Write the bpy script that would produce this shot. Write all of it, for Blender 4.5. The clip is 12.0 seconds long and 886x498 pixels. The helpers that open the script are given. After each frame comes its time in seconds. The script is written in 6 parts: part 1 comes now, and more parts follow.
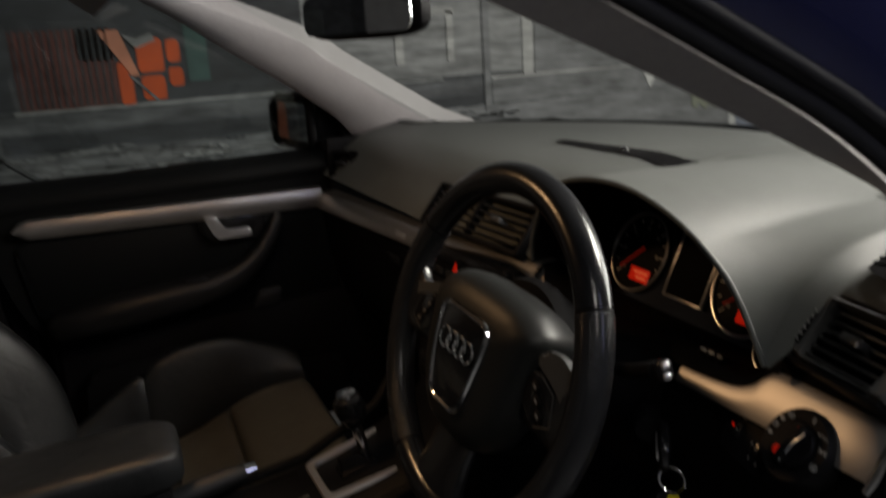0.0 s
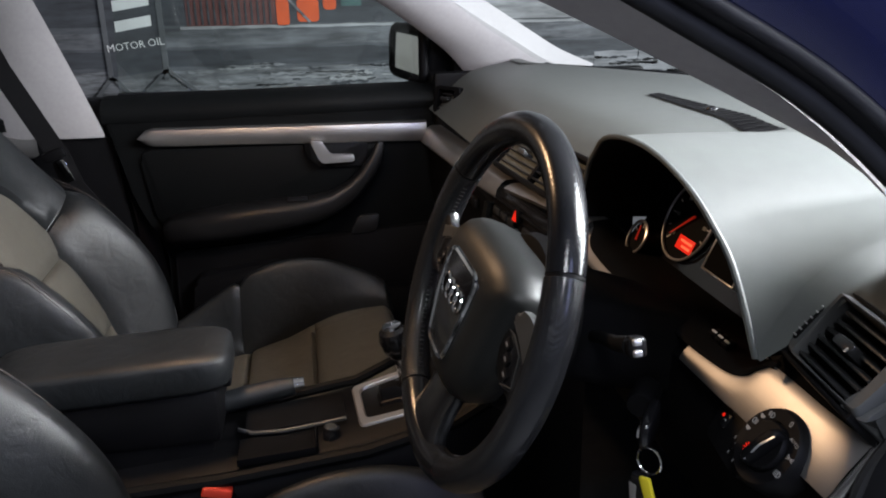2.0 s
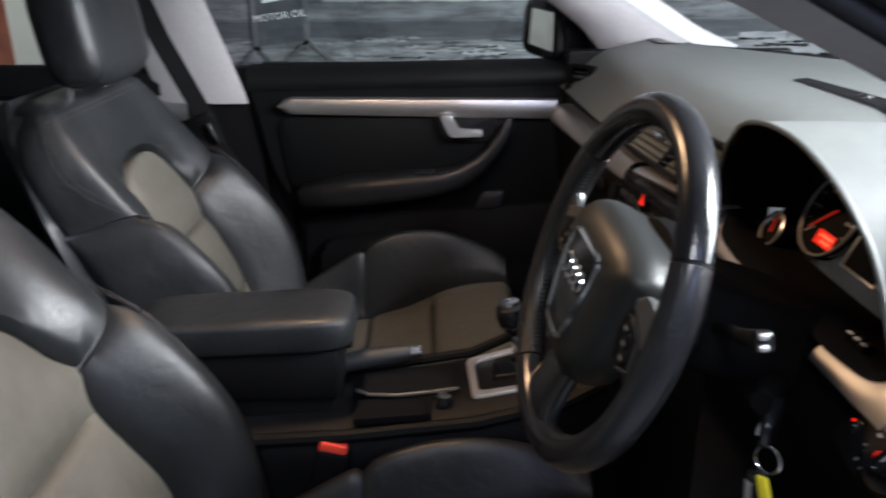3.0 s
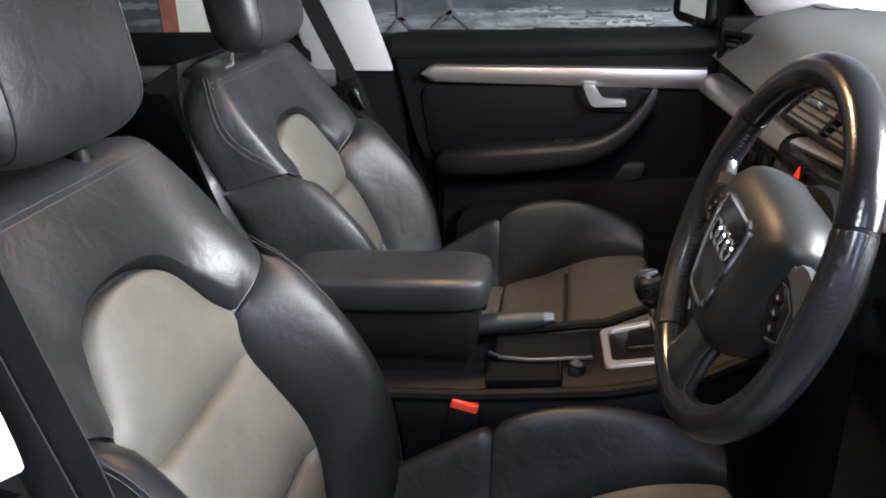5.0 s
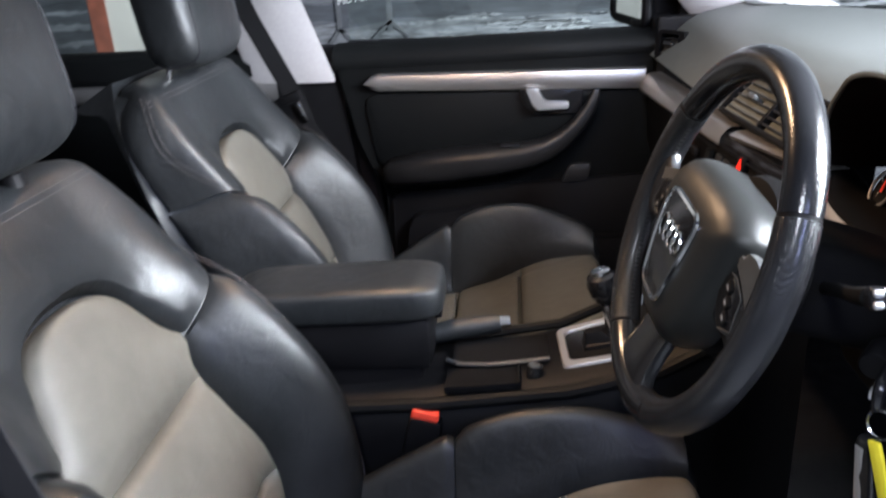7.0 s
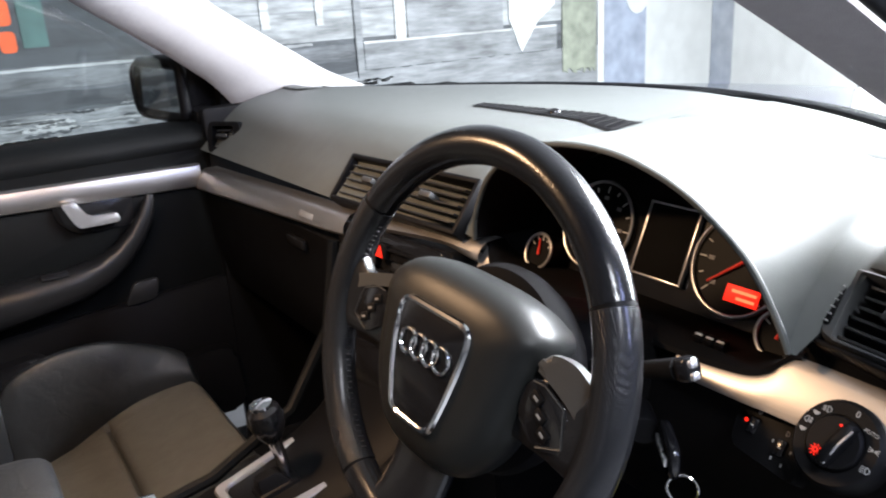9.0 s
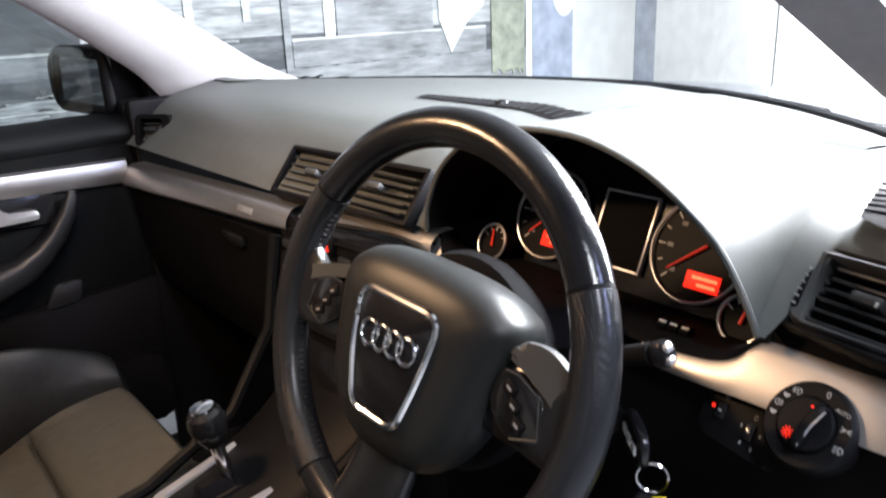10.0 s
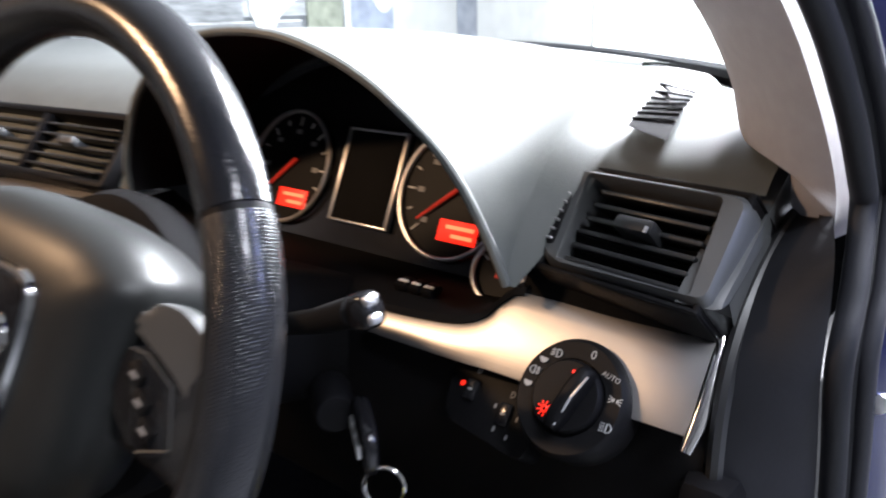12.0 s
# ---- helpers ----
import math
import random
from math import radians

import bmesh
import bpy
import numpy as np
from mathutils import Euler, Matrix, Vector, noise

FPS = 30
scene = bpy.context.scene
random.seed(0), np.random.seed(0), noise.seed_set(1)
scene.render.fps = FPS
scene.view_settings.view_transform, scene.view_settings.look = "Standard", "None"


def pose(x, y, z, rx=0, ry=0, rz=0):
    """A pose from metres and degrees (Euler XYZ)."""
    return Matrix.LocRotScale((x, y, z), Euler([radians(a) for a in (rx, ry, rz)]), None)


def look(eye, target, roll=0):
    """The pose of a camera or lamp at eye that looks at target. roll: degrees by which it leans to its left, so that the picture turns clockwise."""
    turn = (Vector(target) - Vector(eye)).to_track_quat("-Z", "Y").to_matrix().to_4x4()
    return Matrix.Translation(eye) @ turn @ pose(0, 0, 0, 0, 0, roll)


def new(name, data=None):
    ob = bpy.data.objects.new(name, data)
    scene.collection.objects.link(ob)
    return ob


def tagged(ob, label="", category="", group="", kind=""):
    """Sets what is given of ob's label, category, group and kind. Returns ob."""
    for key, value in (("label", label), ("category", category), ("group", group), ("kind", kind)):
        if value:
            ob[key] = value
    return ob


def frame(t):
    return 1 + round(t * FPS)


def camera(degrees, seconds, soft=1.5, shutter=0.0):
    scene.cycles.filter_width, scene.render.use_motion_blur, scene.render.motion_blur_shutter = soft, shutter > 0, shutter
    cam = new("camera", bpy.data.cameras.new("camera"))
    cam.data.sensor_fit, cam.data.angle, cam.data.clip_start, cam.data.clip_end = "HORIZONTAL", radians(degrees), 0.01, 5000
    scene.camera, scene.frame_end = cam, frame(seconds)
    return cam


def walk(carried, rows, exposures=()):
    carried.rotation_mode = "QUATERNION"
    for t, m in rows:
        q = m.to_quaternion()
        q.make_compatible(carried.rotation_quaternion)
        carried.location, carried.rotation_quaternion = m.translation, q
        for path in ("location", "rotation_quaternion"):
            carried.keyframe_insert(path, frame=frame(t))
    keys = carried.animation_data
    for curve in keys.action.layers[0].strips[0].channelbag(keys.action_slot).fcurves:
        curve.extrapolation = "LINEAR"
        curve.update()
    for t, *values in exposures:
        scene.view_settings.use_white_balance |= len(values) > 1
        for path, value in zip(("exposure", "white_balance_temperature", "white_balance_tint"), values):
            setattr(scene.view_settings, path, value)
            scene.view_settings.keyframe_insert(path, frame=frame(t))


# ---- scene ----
cam = camera(58.9, 12.0, 1.9, 0.5)
PATH = [
    (0, (1.058, -0.257, 1.183), (-0.727, 0.476, 0.66), -3.6),
    (0.5, (1.024, -0.29, 1.183), (-0.629, 0.558, 0.443), -3.4),
    (0.8, (1.027, -0.262, 1.183), (-0.672, 0.517, 0.474), -2.3),
    (1, (1.04, -0.228, 1.179), (-0.704, 0.456, 0.478), -0.7),
    (1.5, (1.072, -0.131, 1.171), (-0.768, 0.294, 0.511), 1.9),
    (2, (1.093, -0.11, 1.182), (-0.766, 0.222, 0.524), -0.7),
    (2.5, (1.098, -0.103, 1.173), (-0.759, 0.186, 0.487), 0.8),
    (3, (1.1, -0.113, 1.183), (-0.769, -0.088, 0.473), -0.3),
    (3.5, (1.12, -0.125, 1.176), (-0.732, -0.321, 0.446), -1.4),
    (5.3, (1.114, -0.124, 1.168), (-0.695, -0.454, 0.382), -2.2),
    (5.5, (1.124, -0.123, 1.148), (-0.654, -0.438, 0.287), -2.8),
    (6, (1.168, -0.096, 1.103), (-0.506, -0.39, 0.05), -2.6),
    (6.3, (1.148, -0.108, 1.111), (-0.486, -0.362, -0.015), -3.0),
    (6.5, (1.145, -0.108, 1.123), (-0.573, -0.344, 0.128), -2.7),
    (7, (1.108, -0.124, 1.166), (-0.738, -0.308, 0.42), -3.2),
    (7.5, (1.021, -0.163, 1.156), (-0.839, -0.012, 0.438), -7.8),
    (7.7, (0.983, -0.197, 1.176), (-0.846, 0.139, 0.443), -7.1),
    (9.3, (0.887, -0.294, 1.149), (-0.663, 0.793, 0.503), -2.7),
    (9.5, (0.881, -0.31, 1.139), (-0.637, 0.794, 0.448), -2.4),
    (10, (0.857, -0.283, 1.142), (-0.639, 0.893, 0.526), -2.3),
    (10.5, (0.833, -0.282, 1.162), (-0.682, 0.914, 0.637), -0.2),
    (11, (0.851, -0.267, 1.135), (-0.629, 0.944, 0.55), -0.9),
    (11.5, (0.87, -0.211, 1.083), (-0.501, 1.135, 0.525), 0.3),
    (12, (0.819, -0.107, 1.041), (-0.409, 1.354, 0.442), -1.1),
]
EXPOSURES = [(0.0, -2.45, 7900, 14), (0.5, -1.70, 7600, 14), (1.0, -1.2, 7300, 14), (1.5, -1.0, 6900, 14), (2.5, -0.8, 6600, 14), (3.5, -0.32, 6550, 14), (5.5, 0.10, 6550, 14), (7.0, 0.18, 6300, 14), (7.7, 0.18, 6350, 14), (9.5, 0.20, 6600, 15), (12.0, 0.36, 6500, 16)]
walk(cam, [(t, look(eye, target, roll)) for t, eye, target, roll in PATH], EXPOSURES)

# ---------------------------------------------------------------- light
world = bpy.data.worlds.new("hall_air")
scene.world = world
world.use_nodes = True
world.node_tree.nodes["Background"].inputs[0].default_value = (0.55, 0.62, 0.75, 1)
world.node_tree.nodes["Background"].inputs[1].default_value = 0.022


def area_lamp(name, m, sx, sy, watts, colour):
    data = bpy.data.lights.new(name, "AREA")
    data.shape, data.size, data.size_y, data.energy, data.color = "RECTANGLE", sx, sy, watts, colour
    ob = new(name, data)
    ob.matrix_world = m
    return ob


# daylight through the open shutter ahead of the car
area_lamp("shutter_daylight", look((0.9, 3.2, 1.70), (0.20, 0.0, 0.95)), 2.2, 1.2, 560, (0.86, 0.93, 1.0))
# added fill lamp close over the bonnet, brightens the driver's side of the dash
panel = area_lamp("dash_fill_glow", look((0.80, 1.30, 1.95), (0.60, 0.25, 0.95)), 0.9, 0.4, 72, (0.90, 0.95, 1.0))
panel.data.spread = math.radians(80)
# ceiling tube over the open driver's door
area_lamp("tube_glow", look((1.60, -0.30, 2.40), (0.45, -0.1, 0.75)), 0.12, 1.2, 50, (0.86, 0.93, 1.0))
# added bluish fill lamp further out, for the blue light on the driver's side
area_lamp("side_fill_glow", look((2.5, 0.7, 2.1), (0.7, 0.1, 0.8)), 0.2, 1.2, 26, (0.46, 0.56, 1.0))
# the courtesy lamp in the roof, lit by the open door
courtesy = area_lamp("courtesy_glow", look((0.0, -0.32, 1.345), (0.04, -0.08, 0.60)), 0.09, 0.05, 7.4, (1.0, 0.65, 0.37))
courtesy.data.spread = math.radians(150)


# ---------------------------------------------------------------- materials
def material(name, base, rough=0.5, metal=0.0, noise_scale=60.0, vary=0.12, bump=0.15, bump_scale=400.0, spec=0.5,
             coat=0.0, stain=0.0, voronoi=False, emit=None, power=0.0, crease=0.0):
    """A surface with broad and fine variation of its colour and gloss, and a fine relief."""
    m = bpy.data.materials.new(name)
    m.use_nodes = True
    nt = m.node_tree
    nodes, links = nt.nodes, nt.links
    bsdf = nodes["Principled BSDF"]
    bsdf.inputs["Roughness"].default_value = rough
    bsdf.inputs["Metallic"].default_value = metal
    bsdf.inputs["Specular IOR Level"].default_value = spec
    bsdf.inputs["Coat Weight"].default_value = coat
    where = nodes.new("ShaderNodeTexCoord")
    broad = nodes.new("ShaderNodeTexNoise")
    broad.inputs["Scale"].default_value, broad.inputs["Detail"].default_value = noise_scale * 0.12, 4
    fine = nodes.new("ShaderNodeTexNoise")
    fine.inputs["Scale"].default_value, fine.inputs["Detail"].default_value = noise_scale, 5
    for n in (broad, fine):
        links.new(where.outputs["Object"], n.inputs["Vector"])
    both = nodes.new("ShaderNodeMath")
    both.operation = "ADD"
    links.new(broad.outputs["Fac"], both.inputs[0])
    links.new(fine.outputs["Fac"], both.inputs[1])
    span = nodes.new("ShaderNodeMapRange")
    span.inputs["From Min"].default_value, span.inputs["From Max"].default_value = 0.7, 1.3
    span.inputs["To Min"].default_value, span.inputs["To Max"].default_value = 1 - vary, 1 + vary
    links.new(both.outputs[0], span.inputs["Value"])
    mul = nodes.new("ShaderNodeVectorMath")
    mul.operation = "MULTIPLY"
    mul.inputs[0].default_value = base
    links.new(span.outputs[0], mul.inputs[1])
    links.new(mul.outputs[0], bsdf.inputs["Base Color"])
    gloss = nodes.new("ShaderNodeMapRange")
    gloss.inputs["From Min"].default_value, gloss.inputs["From Max"].default_value = 0.3, 0.7
    gloss.inputs["To Min"].default_value = max(0.02, rough * (1 - 0.8 * vary - stain))
    gloss.inputs["To Max"].default_value = min(1.0, rough * (1 + 0.8 * vary + stain))
    links.new(broad.outputs["Fac"], gloss.inputs["Value"])
    links.new(gloss.outputs[0], bsdf.inputs["Roughness"])
    if bump:
        grain = nodes.new("ShaderNodeTexVoronoi" if voronoi else "ShaderNodeTexNoise")
        grain.inputs["Scale"].default_value = bump_scale
        links.new(where.outputs["Object"], grain.inputs["Vector"])
        relief = nodes.new("ShaderNodeBump")
        relief.inputs["Strength"].default_value, relief.inputs["Distance"].default_value = bump, 0.001
        links.new(grain.outputs[0], relief.inputs["Height"])
        links.new(relief.outputs[0], bsdf.inputs["Normal"])
        if crease:
            fold = nodes.new("ShaderNodeTexNoise")
            fold.inputs["Scale"].default_value, fold.inputs["Detail"].default_value, fold.inputs["Distortion"].default_value = 26, 4, 1.2
            links.new(where.outputs["Object"], fold.inputs["Vector"])
            swell = nodes.new("ShaderNodeBump")
            swell.inputs["Strength"].default_value, swell.inputs["Distance"].default_value = crease, 0.006
            links.new(fold.outputs[0], swell.inputs["Height"])
            links.new(swell.outputs[0], relief.inputs["Normal"])
    if emit:
        bsdf.inputs["Emission Color"].default_value = (*emit, 1)
        bsdf.inputs["Emission Strength"].default_value = power
    return m


def glass_material(name, tint=(0.93, 0.97, 0.95), gloss=0.06):
    m = bpy.data.materials.new(name)
    m.use_nodes = True
    nt = m.node_tree
    nt.nodes.remove(nt.nodes["Principled BSDF"])
    out = nt.nodes["Material Output"]
    clear = nt.nodes.new("ShaderNodeBsdfTransparent")
    clear.inputs[0].default_value = (*tint, 1)
    shine = nt.nodes.new("ShaderNodeBsdfGlossy")
    shine.inputs["Roughness"].default_value = 0.03
    mix = nt.nodes.new("ShaderNodeMixShader")
    facing = nt.nodes.new("ShaderNodeLayerWeight")
    facing.inputs["Blend"].default_value = 0.35
    rise = nt.nodes.new("ShaderNodeMath")
    rise.operation = "POWER"
    rise.inputs[1].default_value = 5.0
    part_of = nt.nodes.new("ShaderNodeMath")
    part_of.operation = "MULTIPLY_ADD"
    part_of.inputs[1].default_value, part_of.inputs[2].default_value = 0.5, gloss
    nt.links.new(facing.outputs["Facing"], rise.inputs[0])
    nt.links.new(rise.outputs[0], part_of.inputs[0])
    nt.links.new(part_of.outputs[0], mix.inputs[0])
    nt.links.new(clear.outputs[0], mix.inputs[1])
    nt.links.new(shine.outputs[0], mix.inputs[2])
    nt.links.new(mix.outputs[0], out.inputs["Surface"])
    return m


def brushed(name, base, rough=0.36, metal=0.5):
    m = material(name, base, rough, metal, noise_scale=30, vary=0.05, bump=0.0)
    nt = m.node_tree
    where = nt.nodes.new("ShaderNodeTexCoord")
    stretch = nt.nodes.new("ShaderNodeMapping")
    stretch.inputs["Scale"].default_value = (8, 8, 900)
    grain = nt.nodes.new("ShaderNodeTexNoise")
    grain.inputs["Scale"].default_value = 1.0
    relief = nt.nodes.new("ShaderNodeBump")
    relief.inputs["Strength"].default_value, relief.inputs["Distance"].default_value = 0.08, 0.0006
    nt.links.new(where.outputs["Object"], stretch.inputs[0])
    nt.links.new(stretch.outputs[0], grain.inputs["Vector"])
    nt.links.new(grain.outputs["Fac"], relief.inputs["Height"])
    nt.links.new(relief.outputs[0], nt.nodes["Principled BSDF"].inputs["Normal"])
    return m


M_LEATHER = material("black_leather", (0.0084, 0.0095, 0.0104), 0.41, spec=0.36, noise_scale=45, vary=0.3, bump=0.20, bump_scale=700, voronoi=True, stain=0.05, crease=0.26)
M_TAUPE = material("taupe_leather", (0.066, 0.062, 0.051), 0.55, noise_scale=35, vary=0.16, bump=0.2, bump_scale=900, voronoi=True, stain=0.12, crease=0.2)
M_DASH = material("soft_grey_plastic", (0.088, 0.096, 0.093), 0.46, spec=0.26, noise_scale=50, vary=0.08, bump=0.12, bump_scale=1500, voronoi=True)
M_BLACK = material("black_plastic", (0.0038, 0.0038, 0.0044), 0.5, spec=0.11, noise_scale=40, vary=0.15, bump=0.2, bump_scale=800)
M_CARD = material("door_card_vinyl", (0.0040, 0.0045, 0.0048), 0.52, spec=0.09, noise_scale=30, vary=0.15, bump=0.3, bump_scale=700, voronoi=True)
M_MATT = material("matt_black_plastic", (0.0042, 0.0042, 0.0046), 0.8, spec=0.07, noise_scale=40, vary=0.15, bump=0.2, bump_scale=800)
M_SEALGREY = material("grey_seal_rubber", (0.020, 0.0205, 0.025), 0.6, spec=0.2, noise_scale=40, vary=0.15, bump=0.1, bump_scale=400)
# dash plastic in a darker grey, for the shade on vent pod and dash end
M_DASH_SHADE = material("shaded_grey_plastic", (0.052, 0.055, 0.057), 0.45, spec=0.4, noise_scale=40, vary=0.1, bump=0.1, bump_scale=1200)
M_ARM = material("black_door_armrest_vinyl", (0.007, 0.007, 0.0075), 0.36, spec=0.32, noise_scale=30, vary=0.2, bump=0.15, bump_scale=900, voronoi=True)
M_GLOSSY = material("gloss_black_plastic", (0.008, 0.008, 0.009), 0.16, noise_scale=30, vary=0.1, bump=0)
M_RIM = material("worn_wheel_leather", (0.009, 0.0095, 0.011), 0.21, noise_scale=40, vary=0.2, bump=0.2, bump_scale=500, stain=0.08)


def perforated(name, base, rough, pitch):
    """Leather punched with a regular grid of small holes."""
    m = material(name, base, rough, noise_scale=40, vary=0.2, bump=0, spec=0.5)
    nt = m.node_tree
    bsdf = nt.nodes["Principled BSDF"]
    where = nt.nodes.new("ShaderNodeTexCoord")
    turn = nt.nodes.new("ShaderNodeMapping")
    turn.inputs["Rotation"].default_value = (radians(12), radians(31), radians(22))
    cells = nt.nodes.new("ShaderNodeTexVoronoi")
    cells.inputs["Scale"].default_value, cells.inputs["Randomness"].default_value = 1 / pitch, 0.0
    hole = nt.nodes.new("ShaderNodeMapRange")
    hole.inputs["From Min"].default_value, hole.inputs["From Max"].default_value = 0.28, 0.46
    relief = nt.nodes.new("ShaderNodeBump")
    relief.inputs["Strength"].default_value, relief.inputs["Distance"].default_value = 0.30, 0.0010
    nt.links.new(where.outputs["Object"], turn.inputs[0])
    nt.links.new(turn.outputs[0], cells.inputs["Vector"])
    nt.links.new(cells.outputs["Distance"], hole.inputs["Value"])
    nt.links.new(hole.outputs[0], relief.inputs["Height"])
    nt.links.new(relief.outputs[0], bsdf.inputs["Normal"])
    return m


M_PERF = perforated("perforated_leather", (0.010, 0.0105, 0.012), 0.25, 0.0016)
M_TRIM = brushed("brushed_aluminium", (0.44, 0.43, 0.425), 0.40, 0.95)
M_CHROME = material("chrome", (0.80, 0.80, 0.80), 0.12, 1.0, noise_scale=40, vary=0.04, bump=0)
M_SATIN = material("satin_silver", (0.60, 0.60, 0.61), 0.3, 0.8, noise_scale=60, vary=0.06, bump=0.05, bump_scale=900)
M_PILLAR = material("grey_pillar_fabric", (0.36, 0.347, 0.352), 0.85, noise_scale=120, vary=0.06, bump=0.3, bump_scale=1200, spec=0.2)
M_PAINT = material("dark_blue_paint", (0.006, 0.009, 0.060), 0.25, 0.4, noise_scale=20, vary=0.1, bump=0, coat=0.6)
M_RUBBER = material("seal_rubber", (0.008, 0.0085, 0.011), 0.6, spec=0.25, noise_scale=40, vary=0.2, bump=0.1, bump_scale=400)
M_CARPET = material("black_carpet", (0.006, 0.006, 0.0065), 0.95, noise_scale=200, vary=0.3, bump=0.8, bump_scale=1500, spec=0.1)
M_GLASS = glass_material("clear_glass")
M_MIRROR = material("mirror_glass", (0.72, 0.74, 0.76), 0.02, 1.0, bump=0, vary=0.01)
M_RED = material("red_buckle_plastic", (0.75, 0.06, 0.03), 0.4, noise_scale=30, vary=0.1, bump=0.05, emit=None)
M_YELLOW = material("yellow_tag_plastic", (0.72, 0.60, 0.03), 0.45, noise_scale=30, vary=0.1, bump=0.05)
M_REDGLOW = material("red_backlight", (0.3, 0.01, 0.005), 0.5, bump=0, emit=(1.0, 0.022, 0.008), power=1.3)
M_REDDIM = material("dim_red_backlight", (0.2, 0.01, 0.005), 0.5, bump=0, emit=(1.0, 0.04, 0.02), power=0.35)
M_PRINT = material("dim_white_print", (0.26, 0.26, 0.26), 0.6, bump=0, vary=0.05)
M_WHITE = material("white_print", (0.62, 0.62, 0.60), 0.6, bump=0, vary=0.05)
M_NEEDLE = material("red_needle", (0.6, 0.03, 0.02), 0.5, bump=0, emit=(1.0, 0.05, 0.02), power=0.15)
M_BELT = material("seat_belt_webbing", (0.008, 0.008, 0.009), 0.8, spec=0.15, noise_scale=150, vary=0.15, bump=0.6, bump_scale=900)
M_LENS = material("warm_lamp_lens", (0.8, 0.75, 0.65), 0.5, bump=0, emit=(1.0, 0.60, 0.30), power=8.0)
M_THREAD = material("worn_pink_grey_thread", (0.026, 0.022, 0.022), 0.7, bump=0, vary=0.2)
M_SPOKE = material("grey_spoke_plastic", (0.040, 0.042, 0.043), 0.45, 0.1, noise_scale=40, vary=0.1, bump=0.05, bump_scale=700)
M_AIRBAG = material("grained_airbag_vinyl", (0.011, 0.0120, 0.0118), 0.42, spec=0.30, noise_scale=40, vary=0.12, bump=0.10, bump_scale=1600, voronoi=True)


# ---------------------------------------------------------------- shapes
def joined(*gs):
    vs, fs = [], []
    for v, f in gs:
        k = len(vs)
        vs += [tuple(p) for p in v]
        fs += [tuple(i + k for i in face) for face in f]
    return vs, fs


def moved(g, m):
    return [tuple(m @ Vector(p)) for p in g[0]], g[1]


def grid(rows, close_u=False, close_v=False, flip=False):
    """A sheet through rows of points; close_v closes each row, close_u joins the last row to the first."""
    n, k = len(rows), len(rows[0])
    vs = [tuple(p) for r in rows for p in r]
    fs = []
    for i in range(n if close_u else n - 1):
        for j in range(k if close_v else k - 1):
            a, b = i * k + j, i * k + (j + 1) % k
            c, d = ((i + 1) % n) * k + (j + 1) % k, ((i + 1) % n) * k + j
            fs.append((a, d, c, b) if flip else (a, b, c, d))
    return vs, fs


def loft(rings, caps=True):
    """A body through closed rings of points."""
    vs, fs = grid(rings, close_v=True)
    k = len(rings[0])
    if caps:
        fs = fs + [tuple(range(k))[::-1], tuple(range(len(vs) - k, len(vs)))]
    return vs, fs


def tube(path, r, n=10, closed=False):
    pts = [Vector(p) for p in path]
    m = len(pts)
    rs = r if isinstance(r, (list, tuple)) else [r] * m
    rings, up = [], None
    for i, p in enumerate(pts):
        a = pts[(i - 1) % m] if closed or i else p
        b = pts[(i + 1) % m] if closed or i < m - 1 else p
        d = (b - a).normalized()
        if up is None:
            up = d.orthogonal().normalized()
        up = (up - d * up.dot(d)).normalized()
        side = d.cross(up)
        rings.append([p + rs[i] * (math.cos(2 * math.pi * k / n) * up + math.sin(2 * math.pi * k / n) * side) for k in range(n)])
    if closed:
        return grid(rings, close_u=True, close_v=True)
    return loft(rings)


def lathe(profile, n=32, m=None):
    """Turned about z: profile of (radius, height)."""
    rings = [[(r * math.cos(2 * math.pi * k / n), r * math.sin(2 * math.pi * k / n), h) for k in range(n)] for r, h in profile]
    g = loft(rings)
    return moved(g, m) if m else g


def rbox(sx, sy, sz, r, m=None, seg=2):
    """A box with rounded edges, about its centre."""
    bm = bmesh.new()
    bmesh.ops.create_cube(bm, size=1.0)
    bmesh.ops.scale(bm, vec=(sx, sy, sz), verts=bm.verts)
    if r > 0:
        bmesh.ops.bevel(bm, geom=list(bm.edges), offset=r, segments=seg, profile=0.5, affect="EDGES")
    bm.verts.index_update()
    g = [tuple(v.co) for v in bm.verts], [tuple(v.index for v in f.verts) for f in bm.faces]
    bm.free()
    return moved(g, m) if m else g


def prism(outline, t0, t1, r=0.0, m=None, seg=2):
    """An outline in x, y, raised from t0 to t1, its upper rim rounded by r."""
    bm = bmesh.new()
    low = [bm.verts.new((x, y, t0)) for x, y in outline]
    high = [bm.verts.new((x, y, t1)) for x, y in outline]
    n = len(outline)
    bm.faces.new(low[::-1])
    bm.faces.new(high)
    for i in range(n):
        bm.faces.new((low[i], low[(i + 1) % n], high[(i + 1) % n], high[i]))
    if r > 0:
        bm.verts.ensure_lookup_table()
        bm.edges.ensure_lookup_table()
        tops = set(high)
        rim = [e for e in bm.edges if e.verts[0] in tops and e.verts[1] in tops]
        bmesh.ops.bevel(bm, geom=rim, offset=r, segments=seg, profile=0.5, affect="EDGES")
    bmesh.ops.recalc_face_normals(bm, faces=bm.faces)
    bm.verts.index_update()
    g = [tuple(v.co) for v in bm.verts], [tuple(v.index for v in f.verts) for f in bm.faces]
    bm.free()
    return moved(g, m) if m else g


